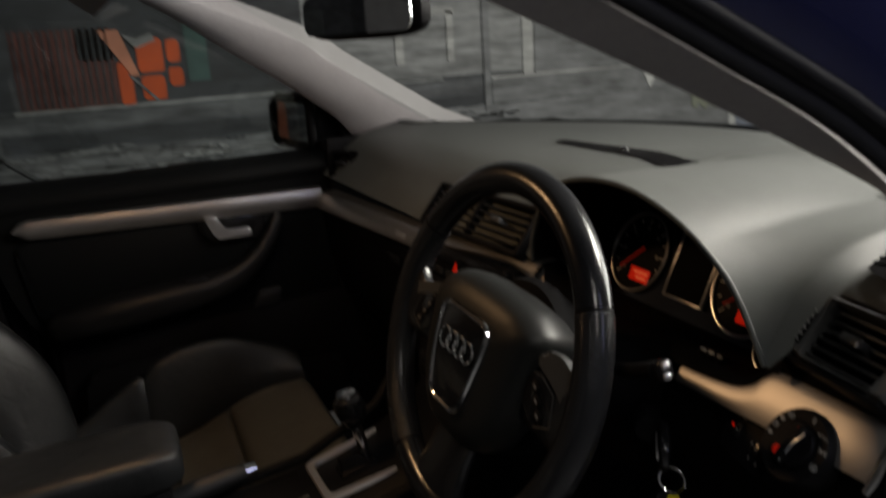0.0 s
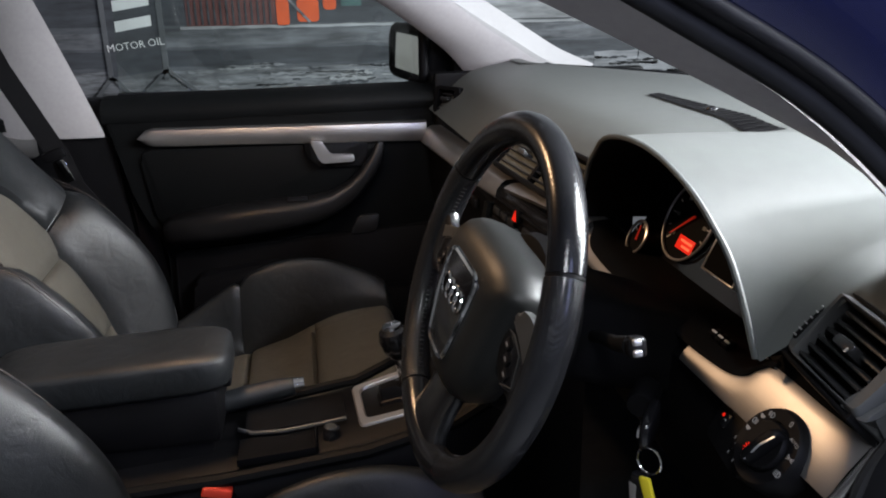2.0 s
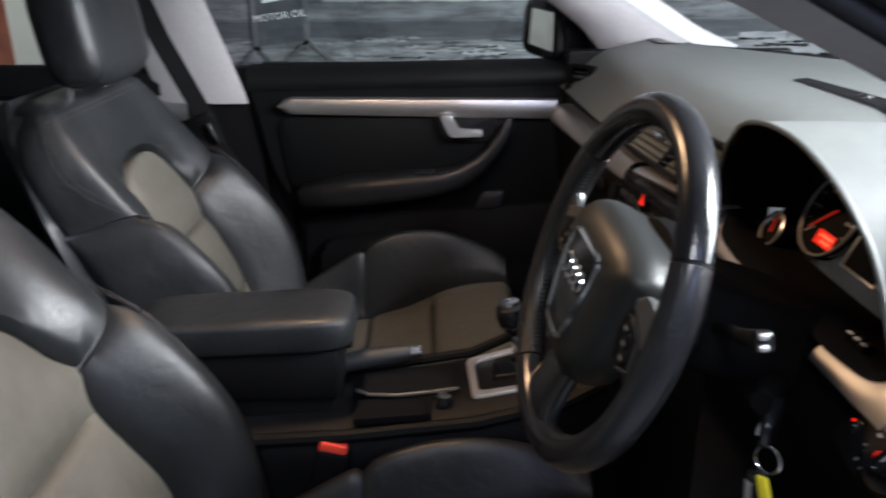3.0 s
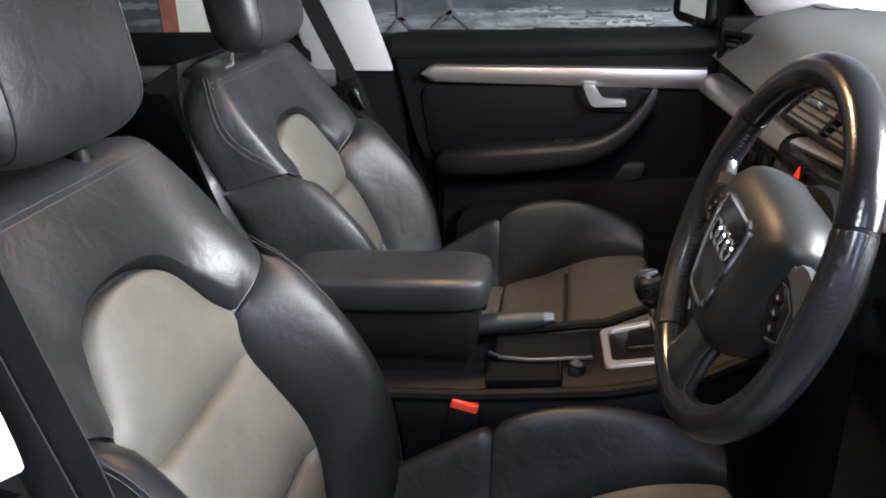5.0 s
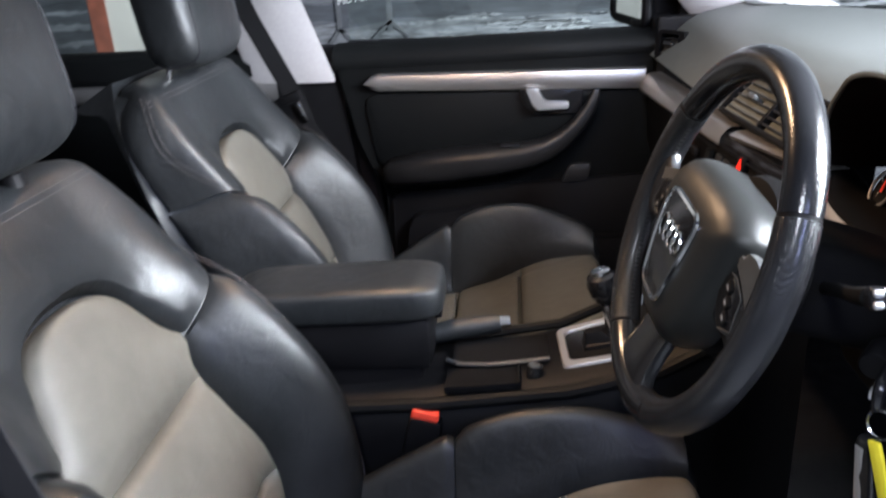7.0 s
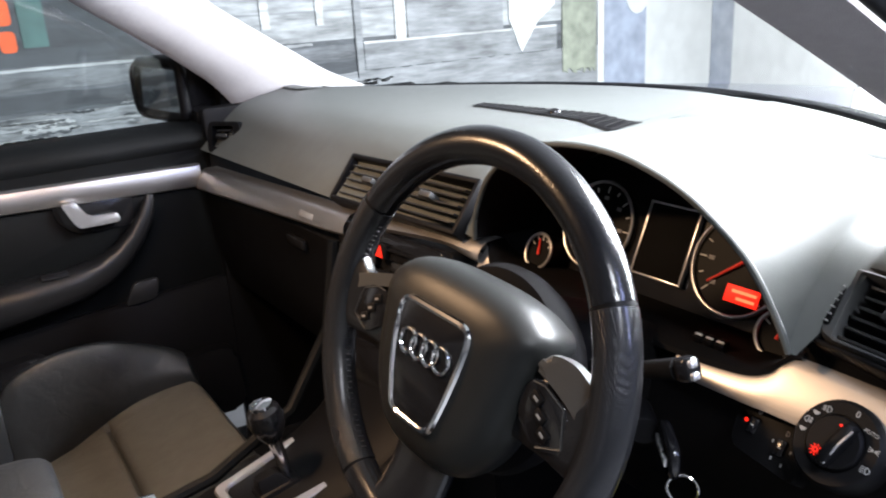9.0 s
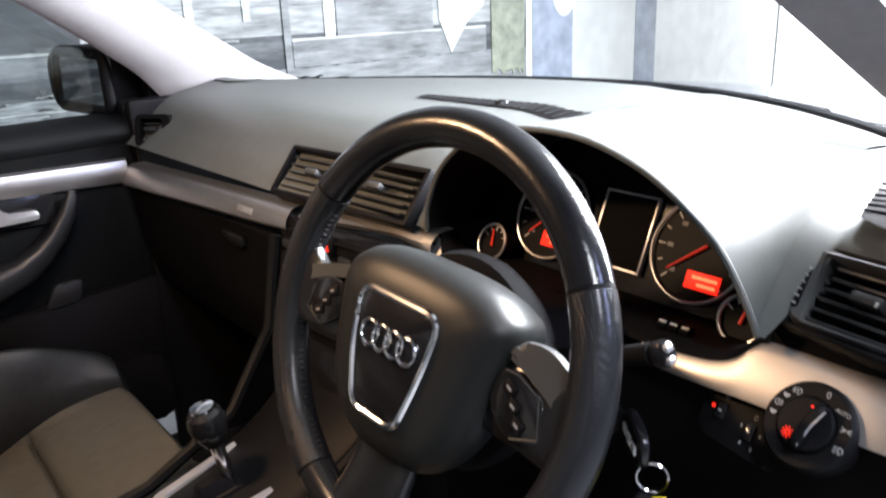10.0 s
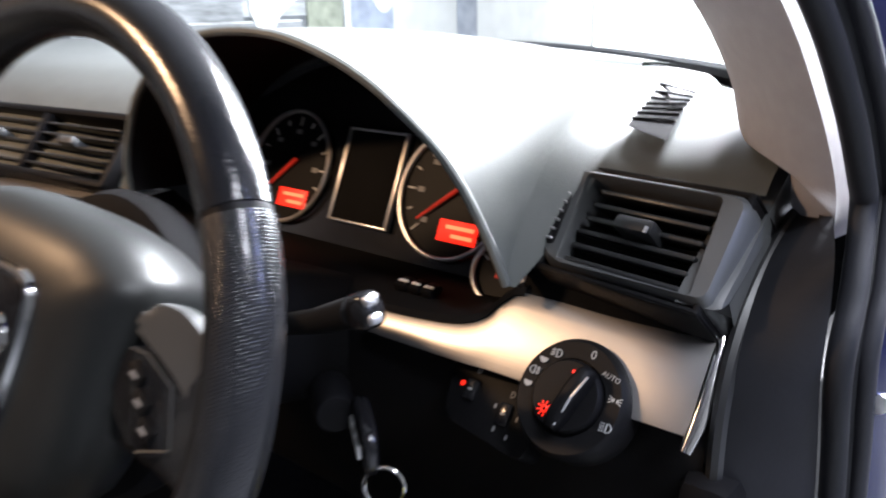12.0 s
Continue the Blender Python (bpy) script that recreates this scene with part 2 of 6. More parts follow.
def rounded(outline, r, seg=5):
    """An outline with its corners rounded; r: one radius, or one for each corner."""
    n, out = len(outline), []
    for i in range(n):
        p, a, b = Vector(outline[i]), Vector(outline[i - 1]), Vector(outline[(i + 1) % n])
        rr = r[i] if isinstance(r, (list, tuple)) else r
        da, db = (a - p), (b - p)
        ra, rb = min(rr, da.length * 0.49), min(rr, db.length * 0.49)
        pa, pb = p + da.normalized() * ra, p + db.normalized() * rb
        for k in range(seg + 1):
            s = k / seg
            q = (1 - s) ** 2 * pa + 2 * s * (1 - s) * p + s ** 2 * pb
            out.append((q.x, q.y))
    return out


def blob(hx, hy, hz, e=0.45, m=None, n=28, k=16):
    """A cushion-like body: a box with soft, swollen sides."""
    def sp(a, p):
        return math.copysign(abs(a) ** p, a)
    rings = []
    for i in range(k + 1):
        v = -math.pi / 2 + math.pi * i / k
        cv = max(abs(math.cos(v)), 1e-3) ** e
        rings.append([(hx * cv * sp(math.cos(2 * math.pi * j / n), e), hy * cv * sp(math.sin(2 * math.pi * j / n), e), hz * sp(math.sin(v), e)) for j in range(n)])
    g = loft(rings)
    return moved(g, m) if m else g


def lerp(points, x):
    """Smoothly through (x, value) pairs."""
    n = len(points)
    if x <= points[0][0]:
        return points[0][1]
    if x >= points[-1][0]:
        return points[-1][1]
    slopes = []
    for i in range(n):
        a, b = points[max(0, i - 1)], points[min(n - 1, i + 1)]
        slopes.append((b[1] - a[1]) / (b[0] - a[0]))
    for i in range(n - 1):
        (a, va), (b, vb) = points[i], points[i + 1]
        if x <= b:
            w = b - a
            s = (x - a) / w
            return ((2 * s ** 3 - 3 * s * s + 1) * va + (s ** 3 - 2 * s * s + s) * w * slopes[i]
                    + (3 * s * s - 2 * s ** 3) * vb + (s ** 3 - s * s) * w * slopes[i + 1])
    return points[-1][1]


def ramp(a, b, x):
    s = min(1.0, max(0.0, (x - a) / (b - a)))
    return s * s * (3 - 2 * s)


def padded(surface, us, hs, amp=0.012, sink=0.010, skirt=0.03, power=4, n=22):
    """A sewn pad on a surface(u, h, lift): us and hs give u and h over the pad's own 0..1 square."""
    k, n = n, 22
    rows = []
    for i in range(-1, n + 2):
        t = min(1.0, max(0.0, i / n))
        row = []
        for j in range(-1, k + 2):
            s = min(1.0, max(0.0, j / k))
            edge = (1 - abs(2 * s - 1) ** power) * (1 - abs(2 * t - 1) ** power)
            lift = amp * edge ** 0.5 - sink * (1 - edge ** 0.35)
            if i in (-1, n + 1) or j in (-1, k + 1):
                lift -= skirt
            row.append(surface(us(s, t), hs(s, t), lift))
        rows.append(row)
    return grid(rows)


# ---------------------------------------------------------------- things and their parts
def thing(name, at, label, category, group="", kind=""):
    ob = new(name)
    ob.empty_display_size = 0.05
    ob.matrix_basis = Matrix.Translation(at)
    return tagged(ob, label, category, group, kind)


def mesh_object(name, g, mat, smooth=True, sharp=38):
    me = bpy.data.meshes.new(name)
    me.from_pydata([tuple(p) for p in g[0]], [], g[1])
    me.update()
    bm = bmesh.new()
    bm.from_mesh(me)
    bmesh.ops.recalc_face_normals(bm, faces=bm.faces)
    bm.to_mesh(me)
    bm.free()
    if smooth:
        me.shade_smooth()
        me.set_sharp_from_angle(angle=radians(sharp))
    me.materials.append(mat)
    return new(name, me)


def part(name, g, mat, parent, label="", smooth=True, sharp=38):
    ob = mesh_object(name, g, mat, smooth, sharp)
    ob.parent = parent
    if parent.type == "EMPTY":
        ob.matrix_parent_inverse = parent.matrix_basis.inverted()
    return tagged(ob, label)


def structure(name, g, mat, label, category, smooth=True, sharp=38):
    return tagged(mesh_object(name, g, mat, smooth, sharp), label, category, kind="structure")


def frame_matrix(at, ax, ay, az):
    m = Matrix((ax, ay, az)).transposed().to_4x4()
    m.translation = at
    return m


def letters(text, size, m):
    """Printed letters as a flat mesh, centred."""
    cu = bpy.data.curves.new("print", "FONT")
    cu.body, cu.size, cu.align_x, cu.align_y, cu.resolution_u = text, size, "CENTER", "CENTER", 2
    ob = bpy.data.objects.new("print", cu)
    me = bpy.data.meshes.new_from_object(ob)
    g = [tuple(m @ v.co) for v in me.vertices], [tuple(p.vertices) for p in me.polygons]
    bpy.data.objects.remove(ob)
    bpy.data.meshes.remove(me)
    return g


def printed(name, base, vary=0.5, fine=1.0):
    """A matt print: streaks along the wall, blotches and speckles."""
    m = material(name, base, 0.7, noise_scale=9, vary=vary * 0.4, bump=0)
    nt = m.node_tree
    bsdf = nt.nodes["Principled BSDF"]
    where = nt.nodes.new("ShaderNodeTexCoord")
    stretch = nt.nodes.new("ShaderNodeMapping")
    stretch.inputs["Scale"].default_value = (1, 4 * fine, 26 * fine)
    streak = nt.nodes.new("ShaderNodeTexNoise")
    streak.inputs["Scale"].default_value, streak.inputs["Detail"].default_value, streak.inputs["Roughness"].default_value = 1.0, 8, 0.65
    span = nt.nodes.new("ShaderNodeMapRange")
    span.inputs["From Min"].default_value, span.inputs["From Max"].default_value = 0.3, 0.7
    span.inputs["To Min"].default_value, span.inputs["To Max"].default_value = 1 - vary, 1 + vary
    mul = nt.nodes.new("ShaderNodeVectorMath")
    mul.operation = "MULTIPLY"
    old = bsdf.inputs["Base Color"].links[0].from_socket
    nt.links.new(where.outputs["Object"], stretch.inputs[0])
    nt.links.new(stretch.outputs[0], streak.inputs["Vector"])
    nt.links.new(streak.outputs["Fac"], span.inputs["Value"])
    nt.links.new(old, mul.inputs[0])
    nt.links.new(span.outputs[0], mul.inputs[1])
    nt.links.new(mul.outputs[0], bsdf.inputs["Base Color"])
    return m

# ---------------------------------------------------------------- the hall round the car
WALL_X, FRONT_Y = -2.6, 4.4
M_FLOOR = material("painted_concrete", (0.16, 0.165, 0.17), 0.45, noise_scale=6, vary=0.25, bump=0.2, bump_scale=60, stain=0.3)
M_HALL = material("dark_plaster", (0.20, 0.20, 0.20), 0.9, noise_scale=8, vary=0.15, bump=0.3, bump_scale=90)
M_DAY = material("daylight_outside", (0.8, 0.8, 0.8), 1.0, bump=0, emit=(0.90, 0.95, 1.0), power=3.0)
M_MURAL = printed("printed_grey_yard", (0.095, 0.100, 0.108), 0.7)
M_MURAL_DARK = printed("printed_dark_grey", (0.037, 0.041, 0.047), 0.5)
M_MURAL_MID = printed("printed_mid_grey", (0.066, 0.071, 0.078), 0.6)
M_MURAL_DUST = printed("printed_dust", (0.120, 0.125, 0.132), 0.85, 1.6)
M_MURAL_PALE = printed("printed_pale_grey", (0.26, 0.268, 0.272), 0.5)
M_MURAL_WHITE = material("printed_white", (0.62, 0.63, 0.62), 0.7, noise_scale=9, vary=0.12, bump=0)
M_MURAL_ORANGE = material("printed_orange", (0.62, 0.09, 0.02), 0.7, noise_scale=9, vary=0.25, bump=0)
M_MURAL_RUST = material("printed_rust_red", (0.10, 0.035, 0.03), 0.7, noise_scale=14, vary=0.4, bump=0)
M_MURAL_BLUE = material("printed_blue", (0.25, 0.285, 0.36), 0.7, noise_scale=10, vary=0.4, bump=0)
M_MURAL_GREEN = material("printed_green", (0.20, 0.215, 0.165), 0.7, noise_scale=16, vary=0.45, bump=0)
M_MURAL_PINK = material("printed_pale_orange", (0.62, 0.24, 0.15), 0.7, noise_scale=9, vary=0.25, bump=0)
M_MURAL_TEAL = material("printed_dark_teal", (0.05, 0.10, 0.095), 0.7, noise_scale=9, vary=0.4, bump=0)
M_MURAL_STEEL = material("printed_steel_grey", (0.075, 0.08, 0.085), 0.7, noise_scale=9, vary=0.4, bump=0)
# pale grey of dust scuffs, and of prints lightened to imitate windscreen haze
M_HAZE_SCUFF = printed("printed_haze_scuff_grey", (0.185, 0.192, 0.20), 0.5)
M_MURAL_SOFT = printed("printed_soft_white", (0.40, 0.405, 0.40), 0.45)
M_CREAM = material("cream_plaster", (0.62, 0.58, 0.52), 0.9, noise_scale=9, vary=0.1, bump=0.2, bump_scale=90)
M_BROWN = material("red_brown_wood", (0.28, 0.085, 0.05), 0.6, noise_scale=20, vary=0.3, bump=0.2, bump_scale=60)


def box_at(x0, x1, y0, y1, z0, z1, r=0.0):
    return rbox(x1 - x0, y1 - y0, z1 - z0, r, Matrix.Translation(((x0 + x1) / 2, (y0 + y1) / 2, (z0 + z1) / 2)))


structure("ground", box_at(-2.9, 4.5, -6.0, 30.0, -0.2, 0.0), M_FLOOR, "grey painted concrete hall floor", "floor")
structure("wall_mural_side", box_at(-2.8, WALL_X, -6.0, 9.0, 0.0, 3.4), M_MURAL_DARK, "long dark wall behind the printed mural", "wall")
structure("wall_rear", box_at(-2.6, 4.3, -6.0, -5.8, 0.0, 3.4), M_HALL, "dark plaster wall behind the car", "wall")
structure("wall_driver_side", box_at(4.3, 4.5, -6.0, 9.0, 0.0, 3.4), M_HALL, "dark plaster wall of the hall", "wall")
structure("ceiling", box_at(-2.6, 4.3, -5.8, 4.4, 3.2, 3.4), M_HALL, "dark hall ceiling", "ceiling")
structure("backdrop", box_at(-2.6, 4.3, 6.0, 6.05, 0.0, 3.4), M_DAY, "bright white daylight ahead of the car", "daylight", smooth=False)

# the printed mural, flat on the wall beside the car
mural = thing("wall_mural", (WALL_X, 0, 0), "large printed grey mural of an old fuel yard on the wall", "mural")


def print_piece(name, outline, mat, layer=1, label=""):
    m = frame_matrix((WALL_X, 0, 0), Vector((0, 1, 0)), Vector((0, 0, 1)), Vector((1, 0, 0)))
    return part(name, prism(outline, 0.0, 0.003 * layer, 0, m), mat, mural, label, smooth=False)


def rect(y0, y1, z0, z1):
    return [(y0, z0), (y1, z0), (y1, z1), (y0, z1)]


def ragged(y0, y1, z0, z1, n=40, amp=0.03, seed=1):
    rnd = random.Random(seed)
    top = [(y0 + (y1 - y0) * i / n, z1 + rnd.uniform(-amp, amp)) for i in range(n + 1)]
    low = [(y0 + (y1 - y0) * i / n, z0 + rnd.uniform(-amp, amp)) for i in range(n + 1)]
    return low + top[::-1]


print_piece("yard_print", rect(-5.5, 4.38, 0.02, 3.15), M_MURAL_MID, 1)
# yard ground: dust bands, tyre ruts and a pale kerb line
print_piece("dust_band", ragged(-1.7, 3.12, 0.25, 0.80, 90, 0.004, 2), M_MURAL_DUST, 2)
print_piece("rut_band", ragged(-1.7, 3.12, 0.815, 0.885, 90, 0.004, 3), M_MURAL_DARK, 2)
print_piece("dust_band", ragged(-1.7, 3.12, 0.90, 0.965, 90, 0.004, 4), M_MURAL, 2)
print_piece("kerb_line", ragged(-0.6, 1.30, 0.972, 0.984, 50, 0.002, 5), M_MURAL_PALE, 3)
print_piece("shadow_front", rect(-1.7, 0.62, 0.99, 3.1), M_MURAL_DARK, 2)
print_piece("corrugated_sheet", rect(-0.57, -0.19, 0.985, 1.30), M_MURAL_RUST, 3)
for i in range(14):
    print_piece("sheet_rib", rect(-0.56 + 0.0265 * i, -0.552 + 0.0265 * i, 0.99, 1.30), M_MURAL_DARK, 4)
# orange fuel pump with a pale hose
for y0, y1, z0, z1 in ((-0.33, -0.19, 1.17, 1.30), (-0.185, -0.13, 0.98, 1.16), (-0.10, 0.005, 1.11, 1.25), (-0.095, 0.0, 0.995, 1.095), (0.02, 0.075, 1.145, 1.24), (0.02, 0.078, 1.045, 1.125)):
    print_piece("pump_panel", rounded(rect(y0, y1, z0, z1), 0.02), M_MURAL_ORANGE, 3, "printed orange pump panel")
print_piece("pump_hose", [(-0.245, 1.29), (-0.16, 1.29), (-0.10, 1.10), (-0.13, 1.10), (-0.19, 1.20)], M_MURAL_PINK, 4)
print_piece("pump_hose", [(-0.145, 1.10), (-0.135, 1.105), (-0.035, 0.995), (-0.045, 0.99)], M_MURAL_DUST, 4)
print_piece("pale_patch", [(-0.15, 1.27), (-0.09, 1.25), (-0.03, 1.27), (-0.02, 1.24), (-0.10, 1.21)], M_MURAL_PALE, 5)
print_piece("green_machine", rect(0.10, 0.19, 1.06, 1.30), M_MURAL_TEAL, 3)
# light scuffs and clods in the dust
rnd = random.Random(44)
for i in range(46):
    y, z, w = rnd.uniform(-0.62, 1.55), 0.70 + 0.125 * rnd.random() ** 1.4, rnd.uniform(0.06, 0.34)
    print_piece("dust_scuff", ragged(y, y + w, z, z + rnd.uniform(0.003, 0.012), 14, 0.0045, 60 + i), M_HAZE_SCUFF if i % 4 else M_MURAL_PALE, 3)
for i in range(22):
    y, z, w = rnd.uniform(-0.62, 1.55), rnd.uniform(0.70, 0.80), rnd.uniform(0.03, 0.12)
    print_piece("dust_clod", ragged(y, y + w, z, z + rnd.uniform(0.004, 0.012), 8, 0.004, 130 + i), M_MURAL_DARK, 4)
# sign board on a trestle
print_piece("sign_board", [(-0.912, 0.765), (-0.680, 0.795), (-0.680, 1.40), (-0.905, 1.40)], M_MURAL_DARK, 5, "printed black oil sign")
for y0, y1 in ((-0.922, -0.902), (-0.690, -0.668)):
    print_piece("sign_post", rect(y0, y1, 0.765, 1.40), M_MURAL_STEEL, 6)
for a, b in (((-0.912, 0.775), (-0.983, 0.69)), ((-0.91, 0.78), (-0.825, 0.69)), ((-0.675, 0.805), (-0.536, 0.69)), ((-0.675, 0.805), (-0.795, 0.69)), ((-0.91, 0.768), (-0.675, 0.798))):
    a, b = Vector(a), Vector(b)
    k = Vector((-(b - a).y, (b - a).x)).normalized() * 0.008
    print_piece("trestle_leg", [tuple(a - k), tuple(b - k), tuple(b + k), tuple(a + k)], M_MURAL_STEEL, 6)
m_txt = frame_matrix((WALL_X + 0.0215, -0.792, 0.913), Vector((0, 1, 0.12)).normalized(), Vector((0, -0.12, 1)).normalized(), Vector((1, 0, 0)))
part("sign_letters", letters("MOTOR OIL", 0.044, m_txt), M_MURAL_WHITE, mural, "pale printed lettering", smooth=False)
for z, w in ((1.0, 0.150), (1.085, 0.150)):
    print_piece("sign_bar", [(-0.792 - w / 2, z - 0.012 - 0.02), (-0.792 + w / 2, z - 0.012 + 0.005), (-0.792 + w / 2, z + 0.032 + 0.005), (-0.792 - w / 2, z + 0.032 - 0.02)], M_MURAL_WHITE, 6, "pale bar in place of a name")
# cream wall and brown post behind the rear window
print_piece("cream_wall", rect(-2.02, -1.50, 0.2, 2.2), M_CREAM, 3)
print_piece("brown_post", rect(-2.10, -2.015, 0.2, 2.2), M_BROWN, 4)
print_piece("dark_yard", ragged(-3.4, -2.1, 0.3, 2.2, 40, 0.02, 8), M_MURAL_DARK, 3)
for i in range(9):
    print_piece("yard_streak", ragged(-3.3, -2.11, 0.45 + 0.075 * i, 0.462 + 0.075 * i + 0.01 * (i % 3), 40, 0.008, 20 + i), M_MURAL, 4)
# the weathered house front seen through the windscreen, glass haze put into its paler greys
print_piece("house_front", rect(0.62, 3.12, 0.99, 3.1), M_MURAL_PALE, 2)
print_piece("porch_deck", rect(1.57, 2.80, 0.835, 0.958), M_HAZE_SCUFF, 3)
print_piece("deck_edge", rect(1.57, 2.80, 0.958, 0.970), M_MURAL_SOFT, 3)
print_piece("hazed_yard", ragged(1.3, 3.12, 0.25, 0.832, 60, 0.004, 31), M_HAZE_SCUFF, 3)
for i in range(12):
    print_piece("clapboard_joint", rect(0.64, 3.1, 1.12 + 0.14 * i, 1.128 + 0.14 * i), M_HAZE_SCUFF, 3)
for y0, y1, z0, z1 in ((1.06, 1.10, 1.06, 1.30), (1.33, 1.365, 1.06, 1.30), (1.055, 1.37, 1.285, 1.32)):
    print_piece("stool_print", rect(y0, y1, z0, z1), M_MURAL_SOFT, 4)
print_piece("porch_post", rect(1.525, 1.562, 0.80, 3.0), M_HAZE_SCUFF, 5)
print_piece("door_frame_print", rect(1.75, 1.81, 0.970, 2.2), M_MURAL_SOFT, 4)
print_piece("doorway_print", rect(1.82, 2.42, 0.970, 2.2), M_HAZE_SCUFF, 4)
circle = [(2.04 + 0.25 * math.cos(a), 1.44 + 0.25 * math.sin(a)) for a in (2 * math.pi * k / 40 for k in range(40))]
print_piece("tyre_print", [(y + 0.05, z - 0.02) for y, z in circle], M_HAZE_SCUFF, 5)
print_piece("tyre_wall_print", circle, M_MURAL_WHITE, 6, "printed white wheel")
print_piece("wheel_centre_print", [(2.04 + 0.15 * math.cos(a), 1.44 + 0.15 * math.sin(a)) for a in (2 * math.pi * k / 30 for k in range(30))], M_MURAL_MID, 7)
for k in range(8):
    a = math.pi * k / 8
    d, q = Vector((math.cos(a), math.sin(a))) * 0.145, Vector((-math.sin(a), math.cos(a))) * 0.006
    c = Vector((2.04, 1.44))
    print_piece("wheel_spoke_print", [tuple(c - d - q), tuple(c + d - q), tuple(c + d + q), tuple(c - d + q)], M_MURAL_PALE, 8)
print_piece("white_column_print", [(2.46, 1.02), (2.54, 0.84), (2.66, 1.00), (2.78, 1.08), (2.78, 2.4), (2.46, 2.4)], M_MURAL_WHITE, 5)
print_piece("hedge_print", ragged(2.84, 3.10, 0.70, 2.4, 30, 0.02, 11), M_MURAL_GREEN, 5)
# a second print with blue and white panels, nearest to the daylight
print_piece("white_print_panel", rect(3.12, 5.95, 0.05, 3.1), M_MURAL_WHITE, 3)
print_piece("blue_print_panel", ragged(3.17, 3.52, 0.3, 2.6, 24, 0.01, 12), M_MURAL_BLUE, 4)
print_piece("pale_disc_print", [(3.44 + 0.10 * math.cos(a), 1.12 + 0.13 * math.sin(a)) for a in (2 * math.pi * k / 24 for k in range(24))], M_MURAL_WHITE, 5)
print_piece("blue_print_strip", ragged(4.14, 4.36, 0.45, 1.60, 16, 0.01, 13), M_MURAL_BLUE, 4)


# ---------------------------------------------------------------- dashboard
def y_base(x):
    return max(0.43, 0.795 - 0.857 * abs(x) ** 1.95)


def y_trim(x):
    return lerp([(-0.735, 0.183), (-0.25, 0.194), (-0.09, 0.200), (0.17, 0.248), (0.5, 0.250), (0.70, 0.247)], x)


def through_points(pts, s):
    """A smooth curve through points at even steps of s."""
    n = len(pts) - 1
    i = min(int(s * n), n - 1)
    t = s * n - i
    p = [Vector(pts[max(0, min(n, i + k))]) for k in (-1, 0, 1, 2)]
    return 0.5 * ((2 * p[1]) + (p[2] - p[0]) * t + (2 * p[0] - 5 * p[1] + 4 * p[2] - p[3]) * t * t + (3 * p[1] - p[0] - 3 * p[2] + p[3]) * t ** 3)


ARCH = [(0.163, 0.240, 0.884), (0.170, 0.236, 0.910), (0.184, 0.234, 0.937), (0.207, 0.230, 0.966), (0.236, 0.226, 0.988), (0.272, 0.219, 1.007),
        (0.318, 0.213, 1.020), (0.368, 0.211, 1.026), (0.418, 0.212, 1.024), (0.458, 0.216, 1.013), (0.488, 0.221, 0.998), (0.513, 0.226, 0.979),
        (0.534, 0.230, 0.960), (0.550, 0.232, 0.940), (0.562, 0.234, 0.919), (0.570, 0.236, 0.902), (0.575, 0.239, 0.886)]


def dash_profile(x):
    """Depth and height of the dash top from the windscreen to its near edge."""
    yb, yt = y_base(x), y_trim(x)
    plain = [(yb, 0.985), (yb - 0.05, 0.994), (yb * 0.5 + (yt + 0.2) * 0.5, 0.996), (yt + 0.17, 0.986), (yt + 0.095, 0.966), (yt + 0.045, 0.925), (yt + 0.004, 0.887)]
    outer = [(yb, 0.978), (yb - 0.02, 0.978), (yb * 0.6 + 0.4 * 0.36, 0.975), (yb * 0.35 + 0.65 * 0.35, 0.972), (0.338, 0.965), (0.310, 0.955), (0.297, 0.944)]
    k = ramp(0.575, 0.60, x)
    return [(a * (1 - k) + c * k, b * (1 - k) + d * k) for (a, b), (c, d) in zip(plain, outer)]


def hood_point(x, y_lip, z_lip, s):
    """From the windscreen over the instrument hood to its lip: flat on top, steep at the sides."""
    yb = y_base(x)
    side = min(1.0, max(0.0, (1.018 - z_lip) / 0.13))
    c1, c2 = 0.14 - 0.105 * side, 0.004 + (0.985 - min(z_lip, 0.985)) * 0.98
    p0, p1, p2, p3 = Vector((yb, 0.985)), Vector((yb - 0.14, 1.004)), Vector((y_lip + c1, z_lip + c2)), Vector((y_lip, z_lip))
    q = (1 - s) ** 3 * p0 + 3 * s * (1 - s) ** 2 * p1 + 3 * s * s * (1 - s) * p2 + s ** 3 * p3
    return x, q.x, q.y


def dash_point(x, s):
    p = through_points(dash_profile(x), s)
    y, z = p.x, p.y
    near = (1 - ramp(0.577, 0.600, x)) if x > 0.4 else ramp(0.085, 0.163, x)
    if near > 0:
        _, hy, hz = hood_point(x, 0.240, 0.885, s)
        y, z = y * (1 - near) + hy * near, z * (1 - near) + hz * near
    return x, y, z


dash = thing("dashboard", (0.0, 0.3, 0.55), "grey soft-touch car dashboard with brushed aluminium trim", "dashboard")
cols = [[dash_point(-0.735 + 0.0261 * i, j / 30) for j in range(31)] for i in range(35)]
lip = []
for i in range(61):
    q = through_points(ARCH, i / 60)
    lip.append(tuple(q))
    cols.append([hood_point(q.x, q.y, q.z, j / 30) for j in range(31)])
cols += [[dash_point(0.580 + 0.0096 * i, j / 30) for j in range(31)] for i in range(13)]
part("dash_top", grid(cols), M_DASH, dash, "", sharp=75)
part("hood_lip", tube(lip, 0.0030, 8), M_DASH, dash)
HOOD_C = 0.368
